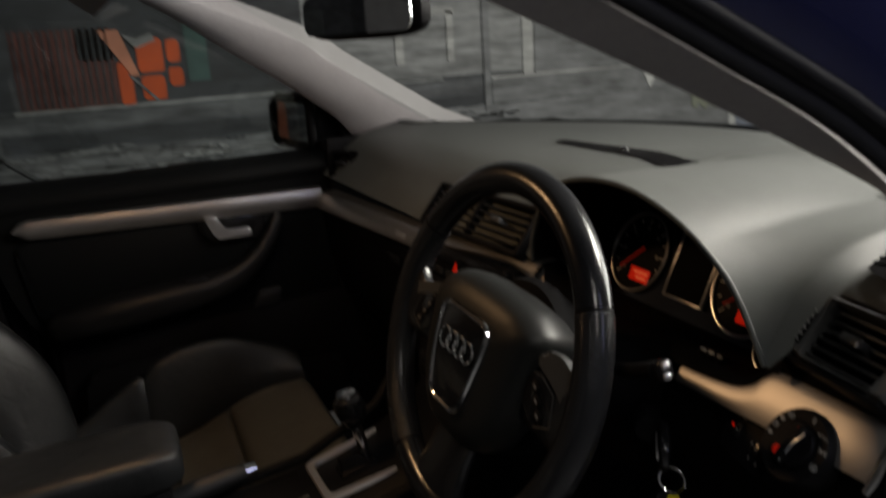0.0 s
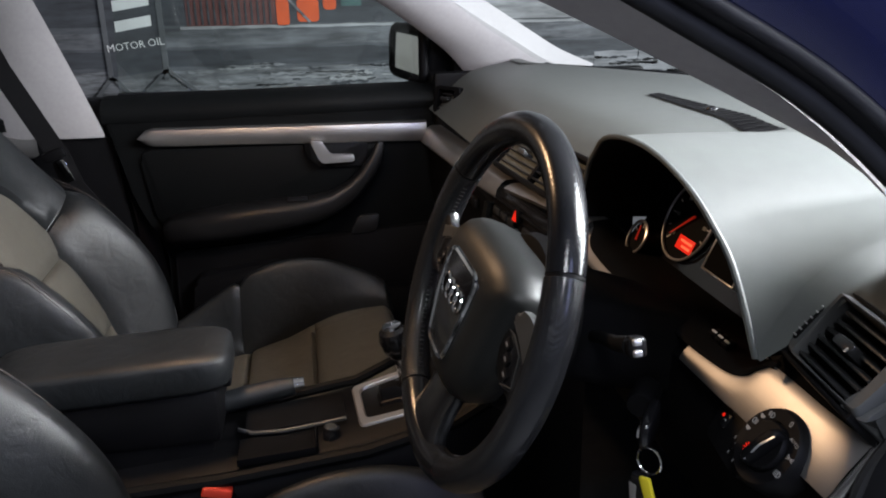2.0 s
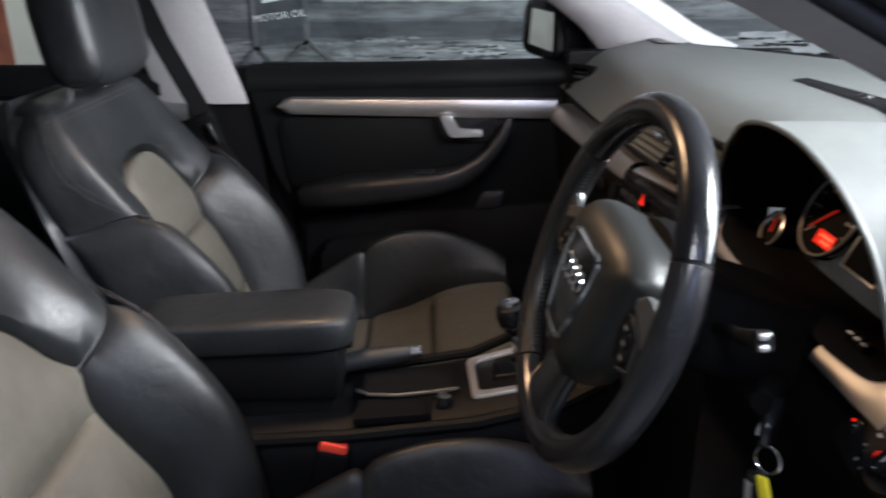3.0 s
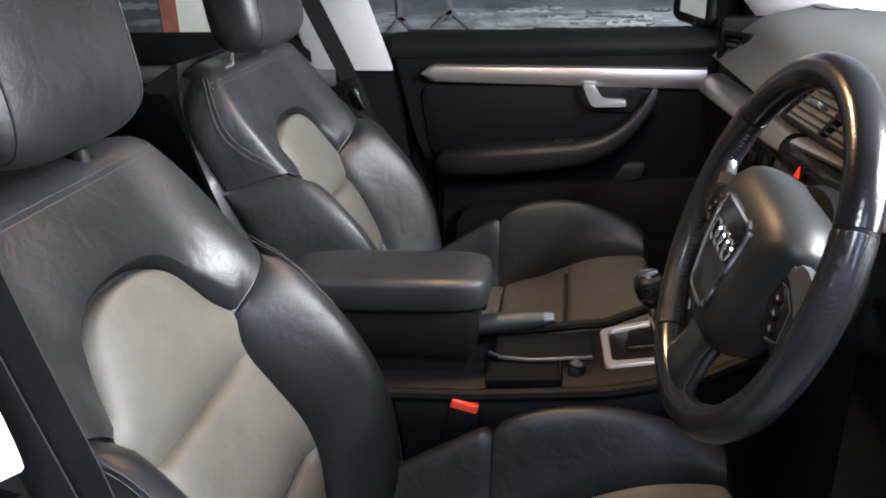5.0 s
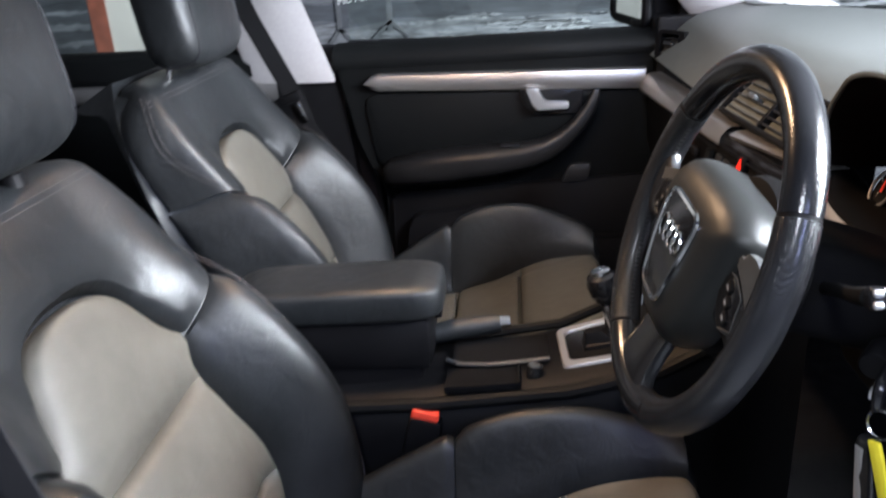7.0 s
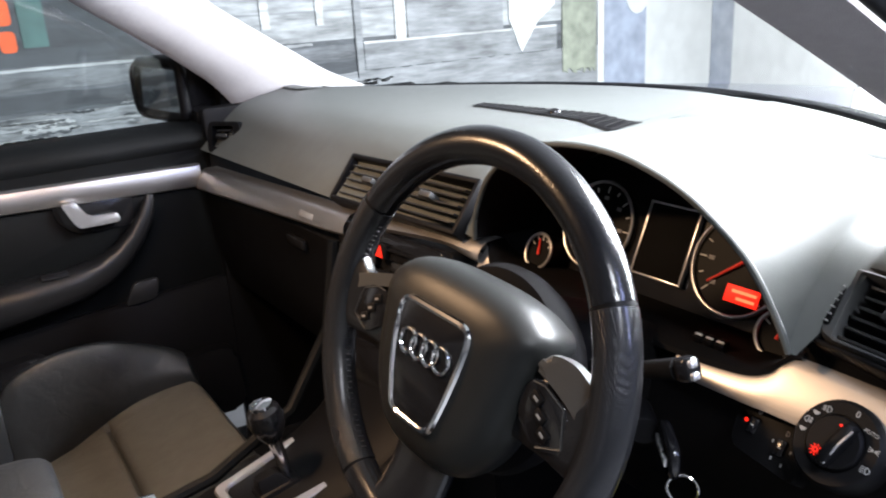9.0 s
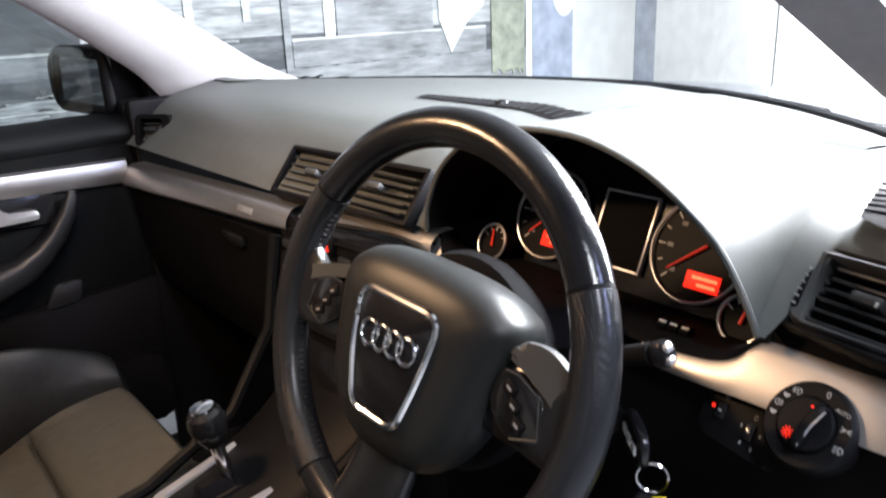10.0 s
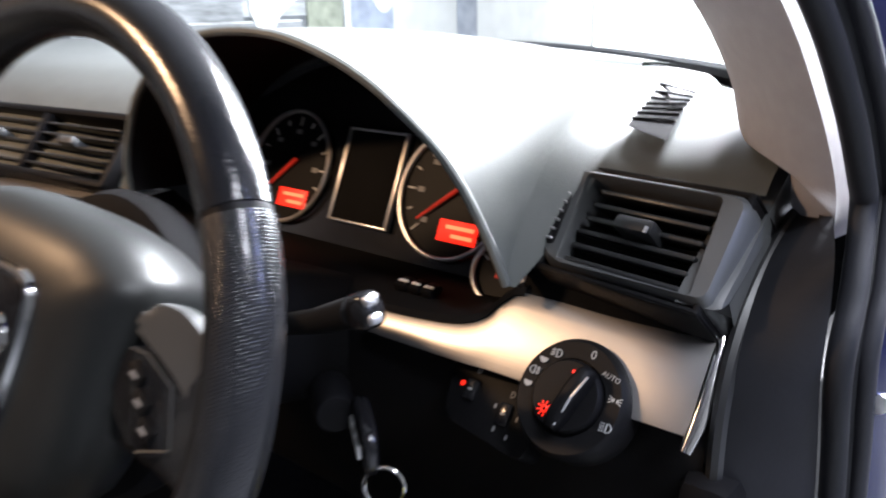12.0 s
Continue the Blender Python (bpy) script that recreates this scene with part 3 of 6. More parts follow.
inner = [[(HOOD_C + (x - HOOD_C) * (1 - 0.05 * k / 6), y + (0.345 - y) * k / 6, 0.845 + (z - 0.845) * (1 - 0.10 * k / 6)) for x, y, z in lip] for k in range(7)]
part("hood_lining", grid(inner), M_BLACK, dash)


def band(x0, x1, top, bot, lift, n=24, back=0.02):
    """A strip of the dash face between two heights, standing proud by lift."""
    rows = []
    for i in range(n + 1):
        x = x0 + (x1 - x0) * i / n
        a, b = top(x), bot(x)
        y = y_trim(x)
        rows.append([(x, y - d + 0.49 * (z - (a + b) / 2), z) for d, z in ((-back, a + 0.001), (lift * 0.4, a), (lift, a - 0.004), (lift + 0.003, (a + b) / 2),
                                                                          (lift, b + 0.004), (lift * 0.4, b), (-back, b - 0.001))])
    return grid(rows)


def trim_top(x):
    return lerp([(-0.735, 0.847), (-0.085, 0.873), (0.05, 0.878), (0.18, 0.880)], x)


def trim_low(x):
    return lerp([(-0.735, 0.8055), (-0.096, 0.843)], x)


def sill_line(x):
    """The lower edge of the cluster's bowl, alike on both sides; right of it the top of the driver's trim."""
    x = HOOD_C + abs(x - HOOD_C) if x < HOOD_C else x
    return lerp([(0.40, 0.848), (0.476, 0.849), (0.512, 0.851), (0.540, 0.8545), (0.555, 0.861), (0.567, 0.874), (0.582, 0.8765), (0.64, 0.8755), (0.70, 0.877)], x)


def y_face(z):
    """The sloping face of the driver's trim."""
    return 0.231 + 0.70 * (z - 0.833)


def sloped_trim(x0, x1, low, n=70):
    rows = []
    for i in range(n + 1):
        x = x0 + (x1 - x0) * i / n
        top = sill_line(x)
        rows.append([(x, y_face(low + (top - low) * f) + d, low + (top - low) * f)
                     for f, d in ((1.0, 0.012), (1.0, 0.002), (0.96, -0.0015), (0.80, -0.0030), (0.5, -0.0042), (0.2, -0.0034), (0.04, -0.0015), (0.0, 0.002), (0.0, 0.012))])
    return grid(rows)


part("trim_strip", band(-0.735, -0.088, trim_top, trim_low, 0.008), M_TRIM, dash, "brushed aluminium trim strip")
part("trim_strip", band(-0.060, 0.172, trim_top, lambda x: trim_top(x) - 0.013 - 0.010 * ramp(0.10, 0.172, x), 0.008), M_TRIM, dash)
part("trim_strip", sloped_trim(0.166, 0.275, 0.836, 30), M_TRIM, dash)
part("trim_strip", sloped_trim(0.470, 0.6905, 0.8325), M_TRIM, dash, "brushed aluminium trim round the light switch")
part("trim_end_cap", tube([(0.691, 0.268, 0.880), (0.6925, 0.2605, 0.871), (0.693, 0.247, 0.853), (0.6925, 0.236, 0.838), (0.691, 0.2275, 0.827)], [0.003, 0.0042, 0.0045, 0.0045, 0.0032], 10), M_CHROME, dash, "bright chrome end cap")
part("trim_badge", rbox(0.045, 0.002, 0.010, 0.0008, pose(-0.205, y_trim(-0.205) - 0.0115, 0.852, -26, 0, 2)), M_SATIN, dash, "small embossed lettering block")

# the fascia under the trim: glove box on the passenger side, lower cover on the driver's side
rows = []
for i in range(25):
    x = -0.735 + 0.64 * i / 24
    y = y_trim(x)
    rows.append([(x, y + 0.02, 0.835), (x, y + 0.004, 0.815), (x, y + 0.006, 0.70), (x, y + 0.03, 0.60), (x, y + 0.10, 0.53), (x, y + 0.30, 0.50)])
glove = part("glove_box", grid(rows), M_BLACK, dash, "dark glove box lid")
part("glove_latch", rbox(0.07, 0.012, 0.018, 0.004, pose(-0.28, y_trim(-0.28) + 0.0, 0.79)), M_GLOSSY, glove)
rows = []
for i in range(25):
    x = 0.165 + 0.53 * i / 24
    col = 0.06 * math.exp(-((x - 0.385) / 0.09) ** 2)
    rows.append([(x, 0.256, 0.842), (x, 0.244 - col * 0.2, 0.826), (x, 0.243 - col * 0.2, 0.800), (x, 0.260, 0.72), (x, 0.305, 0.62), (x, 0.375, 0.56), (x, 0.58, 0.53)])
part("lower_cover", grid(rows), M_BLACK, dash, "black lower dash cover")
# the dark bowl under the instruments, with its rounded near rim
rows = []
for i in range(61):
    x = 0.162 + 0.414 * i / 60
    z = sill_line(x)
    y = y_face(z)
    rows.append([(x, 0.350, 0.848), (x, 0.305, 0.851), (x, y + 0.022, max(0.855, z + 0.003)), (x, y + 0.004, z + 0.0045), (x, y - 0.003, z + 0.003), (x, y - 0.005, z - 0.001), (x, y - 0.002, z - 0.004), (x, y + 0.006, z - 0.006)])
part("cluster_sill", grid(rows), M_MATT, dash)
for i in range(3):
    part("sill_button", rbox(0.0100, 0.012, 0.006, 0.0015, pose(0.475 + 0.0115 * i, 0.262, 0.8585, 12)), M_BLACK, dash)
    part("button_mark", rbox(0.0072, 0.0022, 0.0008, 0, pose(0.475 + 0.0115 * i, 0.2600, 0.8617, 12)), M_WHITE, dash, "worn white marking")


def air_vent(m, w, h, parent, slats=5, split=1, mat=M_BLACK):
    """An air vent: a frame, a dark throat, slats and a thumb tab to each field. m: centre, x across, y up, z out."""
    o = rounded([(-w / 2 - 0.010, -h / 2 - 0.010), (w / 2 + 0.010, -h / 2 - 0.010), (w / 2 + 0.010, h / 2 + 0.010), (-w / 2 - 0.010, h / 2 + 0.010)], 0.008, 4)
    vent = part("air_vent", prism(o, *((-0.055, -0.050) if split == 1 else (-0.038, -0.030)), 0, m), M_BLACK, parent, "black slatted air vent")
    bars = [(-w / 2 - 0.008, 0, 0.008, h + 0.018, "v"), (w / 2 + 0.008, 0, 0.008, h + 0.018, "v"), (0, h / 2 + 0.007, w + 0.022, 0.008, "h"), (0, -h / 2 - 0.007, w + 0.022, 0.008, "h")]
    part("vent_frame", joined(*[rbox(bx * (0.6 if split == 1 and bx < by else 1), by * (0.6 if split == 1 and by < bx else 1), 0.06 if split == 1 else 0.034, 0.003, m @ pose(cx, cy, -0.030 if split == 1 else -0.017)) for cx, cy, bx, by, _ in bars]), mat, vent)
    fw = w / split
    for f in range(split):
        cx = -w / 2 + fw * (f + 0.5)
        if f:
            part("vent_divider", rbox(0.009, h + 0.006, 0.05, 0.002, m @ pose(-w / 2 + fw * f, 0, -0.025)), mat, vent)
        for i in range(slats):
            cy = -h / 2 + h * (i + 0.5) / slats
            part("slat", rbox(fw - 0.010, 0.0028, 0.022, 0.001, m @ pose(cx, cy, -0.012, 12)), M_SLAT, vent)
        part("vent_tab", rbox(0.026 if split > 1 else 0.025, 0.0090, 0.020, 0.0028, m @ pose(cx, 0.001, -0.002)), M_SPOKE if split > 1 else M_SLAT, vent, "small thumb tab")
        if split == 1 and w > 0.07:
            part("tab_mark", rbox(0.0022, 0.0040, 0.001, 0.0003, m @ pose(cx + 0.0095, -0.0015, 0.0082)), M_SATIN, vent, "bright strip on the tab")
    return vent


M_SLAT = material("slat_plastic", (0.014, 0.0145, 0.0155), 0.36, noise_scale=40, vary=0.1, bump=0)
cx, cz = Vector((1, 0.10, 0)).normalized(), Vector((0.077, -0.766, 0.643)).normalized()
m_vc = frame_matrix((-0.003, 0.233, 0.9185), cx, cz.cross(cx), cz)
air_vent(m_vc, 0.262, 0.056, dash, 5, 2)
vx, vz = Vector((1, -0.16, 0)).normalized(), Vector((-0.1148, -0.7173, 0.6872)).normalized()
m_vr = frame_matrix((0.639, 0.269, 0.922), vx, vz.cross(vx), vz)
pod_out = rounded([(-0.0500, -0.0310), (0.0575, -0.0310), (0.0540, 0.0330), (-0.0630, 0.0320)], [0.008, 0.007, 0.010, 0.010], 5)
pod_in = rounded([(-0.0365, -0.0290), (0.0460, -0.0270), (0.0385, 0.0275), (-0.0465, 0.0275)], 0.004, 5)
rows = [[m_vr @ Vector((x, y, z)) for x, y in o] for o, z in ((pod_out, -0.075), (pod_out, -0.006), ([(x * 0.985, y * 0.97) for x, y in pod_out], 0.000), ([(x * 0.95, y * 0.90) for x, y in pod_out], 0.003), ([(x * 1.02 - 0.0002, y * 1.04) for x, y in pod_in], 0.003), (pod_in, 0.000), (pod_in, -0.050))]
part("vent_pod", grid(rows, close_v=True), M_DASH_SHADE, dash, "grey pod round the outer vent, darkened for shade")
air_vent(m_vr @ pose(0.0005, 0.0, 0.0), 0.084, 0.054, dash, 6, 1)
part("vent_wheel", rbox(0.007, 0.038, 0.010, 0.003, m_vr @ pose(-0.0500, -0.003, -0.0005, 0, 0, 9)), M_BLACK, dash)
for i in range(6):
    part("wheel_rib", rbox(0.0036, 0.0014, 0.002, 0.0005, m_vr @ pose(-0.0478 - 0.0009 * i, -0.018 + 0.006 * i, 0.0046)), M_PRINT, dash)
ax = Vector((0.80, 0.60, 0)).normalized()
az = Vector((0.58, -0.78, 0.22)).normalized()
m_vl = frame_matrix((-0.655, 0.212, 0.9195), ax, az.cross(ax), az)
# black housing, made wider so that it also gives the dash corner's shade
o_out, o_in = rounded([(-0.036, -0.034), (0.042, -0.034), (0.042, 0.030), (-0.036, 0.030)], 0.014, 4), rounded([(-0.024, -0.021), (0.024, -0.021), (0.024, 0.021), (-0.024, 0.021)], 0.005, 4)
rows = [[m_vl @ Vector((x, y, z)) for x, y in o] for o, z in ((o_out, -0.06), (o_out, -0.003), ([(x * 0.96, y * 0.96) for x, y in o_out], 0.001), (o_in, 0.001), (o_in, -0.03))]
part("vent_pod", grid(rows, close_v=True), M_MATT, dash, "black housing of the small end vent, widened over the shaded dash corner")
air_vent(m_vl @ pose(0, 0, -0.002), 0.042, 0.036, dash, 4, 1)

# speaker slot and demister grille in the dash top
def on_dash(x, y, lift):
    best = min((dash_point(x, j / 400) for j in range(401)), key=lambda p: abs(p[1] - y))
    return (x, y, best[2] + lift)


slot = [[on_dash(-0.132 + 0.340 * i / 24, 0.452 + 0.014 * i / 24 + k * (0.026 + 0.026 * i / 24), 0.002) for k in (0, 0.5, 1)] for i in range(25)]
slot_part = part("speaker_slot", grid(slot), M_BLACK, dash, "dark slotted centre speaker grille")
for i in range(24):
    a, b = Vector(slot[i][0]) + Vector((0.007, 0.004, 0.0015)), Vector(slot[i][2]) + Vector((0.007, -0.004, 0.0015))
    part("rib", tube([a - Vector((0, 0, 0.0010)), b - Vector((0, 0, 0.0010))], 0.0010, 5), M_BLACK, slot_part)
fold = []
for i in range(31):
    x = 0.196 + 0.350 * i / 30
    y0, y1 = lerp([(0.19, 0.524), (0.24, 0.534), (0.32, 0.508), (0.40, 0.480), (0.48, 0.458), (0.53, 0.453), (0.60, 0.450)], x), max(0.455, y_base(x) - 0.004)
    fold.append([on_dash(x, y0, -0.001)] + [on_dash(x, y0 + 0.006 + max(0.004, y1 - y0 - 0.006) * k / 6, 0.0045 - 0.002 * k / 6) for k in range(7)])
part("dash_top_pad", grid(fold), M_DASH, dash, "raised grey pad below the windscreen", sharp=75)
part("light_sensor", lathe([(0.011, 0), (0.009, 0.005), (0.004, 0.0075), (0.0005, 0.008)], 16, Matrix.Translation(on_dash(0.036, 0.478, 0.0))), M_GLOSSY, dash)
quad = [Vector((0.590, 0.398)), Vector((0.616, 0.392)), Vector((0.634, 0.311)), Vector((0.604, 0.321))]
g = []
for i in range(9):
    s = i / 8
    a, b = quad[0].lerp(quad[3], s), quad[1].lerp(quad[2], s)
    g.append([on_dash(*a.lerp(b, k / 2), 0.009) for k in range(3)])
demist = part("demister_grille", grid(g), M_BLACK, dash, "dark side window demister grille")
for i in range(7):
    part("rib", tube([Vector(g[i][2]) + Vector((0, 0, 0.001)), Vector(g[i + 1][0]) + Vector((0, 0, 0.0004))], 0.0010, 5), M_BLACK, demist)
# end of the dash beside the open door, its shade put into the colour
o = [(0.290, 0.80), (0.43, 0.80)] + [(p[1], p[2] - 0.002) for p in (dash_point(0.695, j / 30) for j in range(19))] + [(0.338, 0.9585), (0.320, 0.9500), (0.302, 0.9395), (0.272, 0.9200), (0.246, 0.9035), (0.242, 0.8985), (0.262, 0.8900), (0.288, 0.8700)]
part("dash_end", prism(o, -0.020, 0.004, 0.005, frame_matrix((0.694, 0, 0), Vector((0, 1, 0)), Vector((0, 0, 1)), Vector((1, 0, 0)))), M_DASH_SHADE, dash, "end of the dash, darkened for shade")
# black panel stands in for the shade between outer vent and trim
part("pod_gap_shade", grid([[(0.572 + 0.120 * i / 6, 0.258, 0.872), (0.572 + 0.120 * i / 6, 0.266, 0.888), (0.572 + 0.120 * i / 6, 0.275, 0.915)] for i in range(7)]), M_MATT, dash, "black panel for the shaded gap under the outer vent")

# ---------------------------------------------------------------- instrument cluster
cluster = thing("instrument_cluster", (0.355, 0.345, 0.84), "dark instrument cluster with red backlit displays", "instrument cluster")
m_cl = frame_matrix((0.363, 0.338, 0.900), Vector((1, 0, 0)), Vector((0, 0.41, 0.912)).normalized(), Vector((0, -0.912, 0.41)).normalized())
part("cluster_face", prism(rounded([(-0.20, -0.060), (0.19, -0.060), (0.185, 0.05), (0.09, 0.10), (-0.09, 0.10), (-0.19, 0.05)], 0.03), -0.02, 0.0, 0, m_cl), M_GLOSSY, cluster)


def gauge(cx, cy, r, needle, big, out=0.0):
    m = m_cl @ pose(cx, cy, out)
    dial = part("gauge", lathe([(r, 0.001 - out), (r * 0.98, 0.003), (0.0005, 0.003)], 40, m), M_BLACK, cluster, "round black gauge with a silver ring")
    ring = [m @ Vector((r * math.cos(a), r * math.sin(a), 0.006)) for a in (2 * math.pi * i / 48 for i in range(48))]
    part("gauge_ring", tube(ring, 0.0019, 8, True), M_SATIN, dial)
    n = 13 if big else 5
    for i in range(n):
        a = radians(225 - 270 * i / (n - 1)) if big else radians(150 - 120 * i / (n - 1))
        ln = 0.008 if i % 2 == 0 else 0.005
        c = (r * 0.83 * math.cos(a), r * 0.83 * math.sin(a))
        part("tick", rbox(ln, 0.0013, 0.0008, 0, m @ pose(c[0], c[1], 0.0036, 0, 0, math.degrees(a))), M_WHITE, dial)
        if big and i % 2 == 0:
            part("tick_figure", rbox(0.0065, 0.0042, 0.0006, 0, m @ pose(r * 0.64 * math.cos(a), r * 0.64 * math.sin(a), 0.0036)), M_NUM, dial, "faint grey printed figure")
    a = radians(needle)
    part("needle", tube([m @ Vector((-0.2 * r * math.cos(a), -0.2 * r * math.sin(a), 0.006)), m @ Vector((0.72 * r * math.cos(a), 0.72 * r * math.sin(a), 0.006))], [0.0016, 0.0008], 6), M_NEEDLE, dial, "glowing red needle")
    if big:
        lcd = part("lcd", rbox(0.036, 0.0165, 0.001, 0.0003, m @ pose(0.0125, -0.0275, 0.0042)), M_REDGLOW, dial, "red backlit odometer display")
        for k, (w, dx) in enumerate(((0.026, 0.002), (0.019, 0.005))):
            part("lcd_digits", rbox(w, 0.0028, 0.0006, 0, m @ pose(0.0125 + dx, -0.0245 - 0.0065 * k, 0.0050)), M_LCDBAR, lcd, "unreadable bright digits")
    return dial


M_NUM = material("faint_figures", (0.20, 0.20, 0.20), 0.6, bump=0)
M_LCDBAR = material("bright_red_digits", (0.4, 0.02, 0.01), 0.5, bump=0, emit=(1.0, 0.16, 0.06), power=2.0)
gauge(-0.092, 0.003, 0.050, 224, True)
gauge(0.095, 0.003, 0.050, 220, True)
gauge(-0.150, -0.046, 0.021, 100, False, 0.020)
gauge(0.166, -0.046, 0.021, 80, False, 0.020)
m_d = m_cl @ pose(0.0065, 0.0045, 0.004)
disp = part("driver_display", rbox(0.062, 0.076, 0.004, 0.001, m_d), M_MATT, cluster, "blank dark driver display in a silver frame")
part("display_frame", joined(rbox(0.0028, 0.079, 0.006, 0.0008, m_d @ pose(-0.0320, 0, 0)), rbox(0.0028, 0.079, 0.006, 0.0008, m_d @ pose(0.0320, 0, 0)),
                             rbox(0.067, 0.0024, 0.006, 0.0008, m_d @ pose(0, 0.0388, 0)), rbox(0.067, 0.0024, 0.006, 0.0008, m_d @ pose(0, -0.0388, 0))), M_SATIN, disp)
part("warning_light", rbox(0.012, 0.004, 0.0008, 0, m_cl @ pose(0.075, -0.068, 0.004)), M_REDDIM, cluster, "dim red warning light")

# ---------------------------------------------------------------- light switch and its neighbours
sx = Vector((1, -0.03, 0)).normalized()
sz = Vector((-0.03, -0.82, 0.572)).normalized()
m_sw = frame_matrix((0.627, 0.2275, 0.8355), sx, sz.cross(sx), sz) @ Matrix.Diagonal((0.82, 0.82, 0.82, 1))
switch = thing("light_switch", (0.615, 0.25, 0.78), "round black rotary headlight switch with white symbols", "light switch")
part("bezel", lathe([(0.0405, -0.02), (0.0405, 0.002), (0.0385, 0.006), (0.0372, 0.0075), (0.026, 0.0068), (0.0255, 0.004), (0.0005, 0.004)], 48, m_sw), M_BLACK, switch)
part("knob", joined(lathe([(0.0245, 0.004), (0.0245, 0.010), (0.023, 0.012), (0.0005, 0.012)], 40, m_sw),
                    blob(0.0062, 0.0235, 0.011, 0.6, m_sw @ pose(0.0065, -0.001, 0.014, 0, 0, -17))), M_BLACK, switch, "black turning knob")
# highlight on the grip's ridge, drawn as a thin silver line
part("grip_highlight", tube([m_sw @ Vector((0.0165, 0.015, 0.0215)), m_sw @ Vector((0.0115, 0.0, 0.0245)), m_sw @ Vector((0.0045, -0.020, 0.021))], 0.0008, 6), M_SATIN, switch)
part("dial_print", letters("0", 0.0085, m_sw @ pose(0.0085, 0.0308, 0.0082)), M_PRINT, switch, smooth=False)
part("dial_print", letters("AUTO", 0.0050, m_sw @ pose(0.0250, 0.0205, 0.0082, 0, 0, -10)), M_PRINT, switch, smooth=False)


def lamp_outline(at, s, flip, solid=False):
    """A small D-shaped lamp sign drawn with a fine line, or filled."""
    o = [(0, -s), (0, s)] + [(s * 1.25 * math.cos(a), s * math.sin(a)) for a in (radians(80 - 20 * k) for k in range(9))]
    o = [(flip * x, y) for x, y in o]
    if solid:
        return prism(o, 0, 0.0004, 0, at)
    return tube([at @ Vector((x, y, 0)) for x, y in o], 0.0004, 5, True)


def dashes(at, xs, ys, w, slant=0):
    return [rbox(w, 0.0007, 0.0004, 0, at @ pose(x, y, 0, 0, 0, slant)) for x in xs for y in ys]


for x, y, kind in ((-0.0183, 0.0253, "front_fog"), (-0.0255, 0.0186, "tab"), (-0.0290, 0.0100, "rear_fog"), (-0.0310, 0.0004, "tab"), (0.0325, 0.0075, "side"), (0.0318, -0.0104, "beam")):
    at = m_sw @ pose(x, y, 0.0080)
    if kind == "front_fog":
        g = joined(lamp_outline(at @ pose(0.0008, 0, 0), 0.0028, 1), *dashes(at, (-0.0022,), (-0.0016, 0.0, 0.0016), 0.0034, 12), rbox(0.0006, 0.0056, 0.0004, 0, at @ pose(-0.0022, 0, 0)))
    elif kind == "rear_fog":
        g = joined(lamp_outline(at @ pose(-0.0006, 0, 0), 0.0028, -1), *dashes(at, (0.0020,), (-0.0016, 0.0, 0.0016), 0.0030), rbox(0.0006, 0.0056, 0.0004, 0, at @ pose(0.0020, 0, 0)))
    elif kind == "tab":
        g = prism(rounded([(-0.0034, 0.0016), (0.0034, 0.0012), (0.0030, -0.0010), (0.0, -0.0026), (-0.0026, -0.0010)], 0.0006), 0, 0.0004, 0, at)
    elif kind == "side":
        g = joined(lamp_outline(at @ pose(-0.0006, 0, 0), 0.0012, -1, True), lamp_outline(at @ pose(0.0010, 0, 0), 0.0012, 1, True), *[rbox(0.0026, 0.0006, 0.0004, 0, at @ pose(k * 0.0034, q * 0.0016, 0, 0, 0, k * q * 25)) for k in (-1, 1) for q in (-1, 0, 1)])
    else:
        g = joined(lamp_outline(at @ pose(0.0008, 0, 0), 0.0028, 1), *dashes(at, (-0.0022,), (-0.0024, -0.0008, 0.0008, 0.0024), 0.0032))
    part("dial_symbol", g, M_PRINT, switch, "small white lamp symbol", smooth=False)
part("switch_dot", lathe([(0.0014, 0), (0.0005, 0.0008)], 10, m_sw @ pose(0.0012, 0.0164, 0.0125)), M_REDGLOW, switch, "red lit dot")
at = m_sw @ pose(-0.0103, -0.0124, 0.0128)
sun = [tube([at @ Vector((0.0020 * math.cos(a), 0.0020 * math.sin(a), 0)) for a in (2 * math.pi * k / 14 for k in range(14))], 0.0006, 5, True)]
sun += [rbox(0.0020, 0.0008, 0.0006, 0, at @ pose(0.0043 * math.cos(radians(a)), 0.0043 * math.sin(radians(a)), 0, 0, 0, a)) for a in range(0, 360, 40)]
part("lamp_symbol", joined(*sun), M_REDGLOW, switch, "red lit lamp symbol")
dimmer = thing("dimmer_panel", (0.545, 0.25, 0.775), "black dimmer and beam height panel with small wheels", "switch panel")
m_dm = frame_matrix((0.566, 0.2385, 0.8130), sx, sz.cross(sx), sz)
part("panel", prism(rounded([(-0.033, 0.018), (-0.027, -0.022), (0.036, -0.030), (0.036, 0.010)], 0.008), -0.015, 0.004, 0.0015, m_dm), M_BLACK, dimmer)
for cx, cy in ((-0.013, -0.001), (0.015, -0.008)):
    part("thumb_wheel", rbox(0.009, 0.014, 0.005, 0.0015, m_dm @ pose(cx, cy, 0.004)), M_GLOSSY, dimmer)
    part("wheel_mark", rbox(0.0030, 0.0012, 0.0004, 0, m_dm @ pose(cx, cy, 0.0068)), M_PRINT, dimmer)
    part("panel_symbol", lamp_outline(m_dm @ pose(cx, cy + 0.0125, 0.0046), 0.0019, 1), M_PRINT, dimmer)
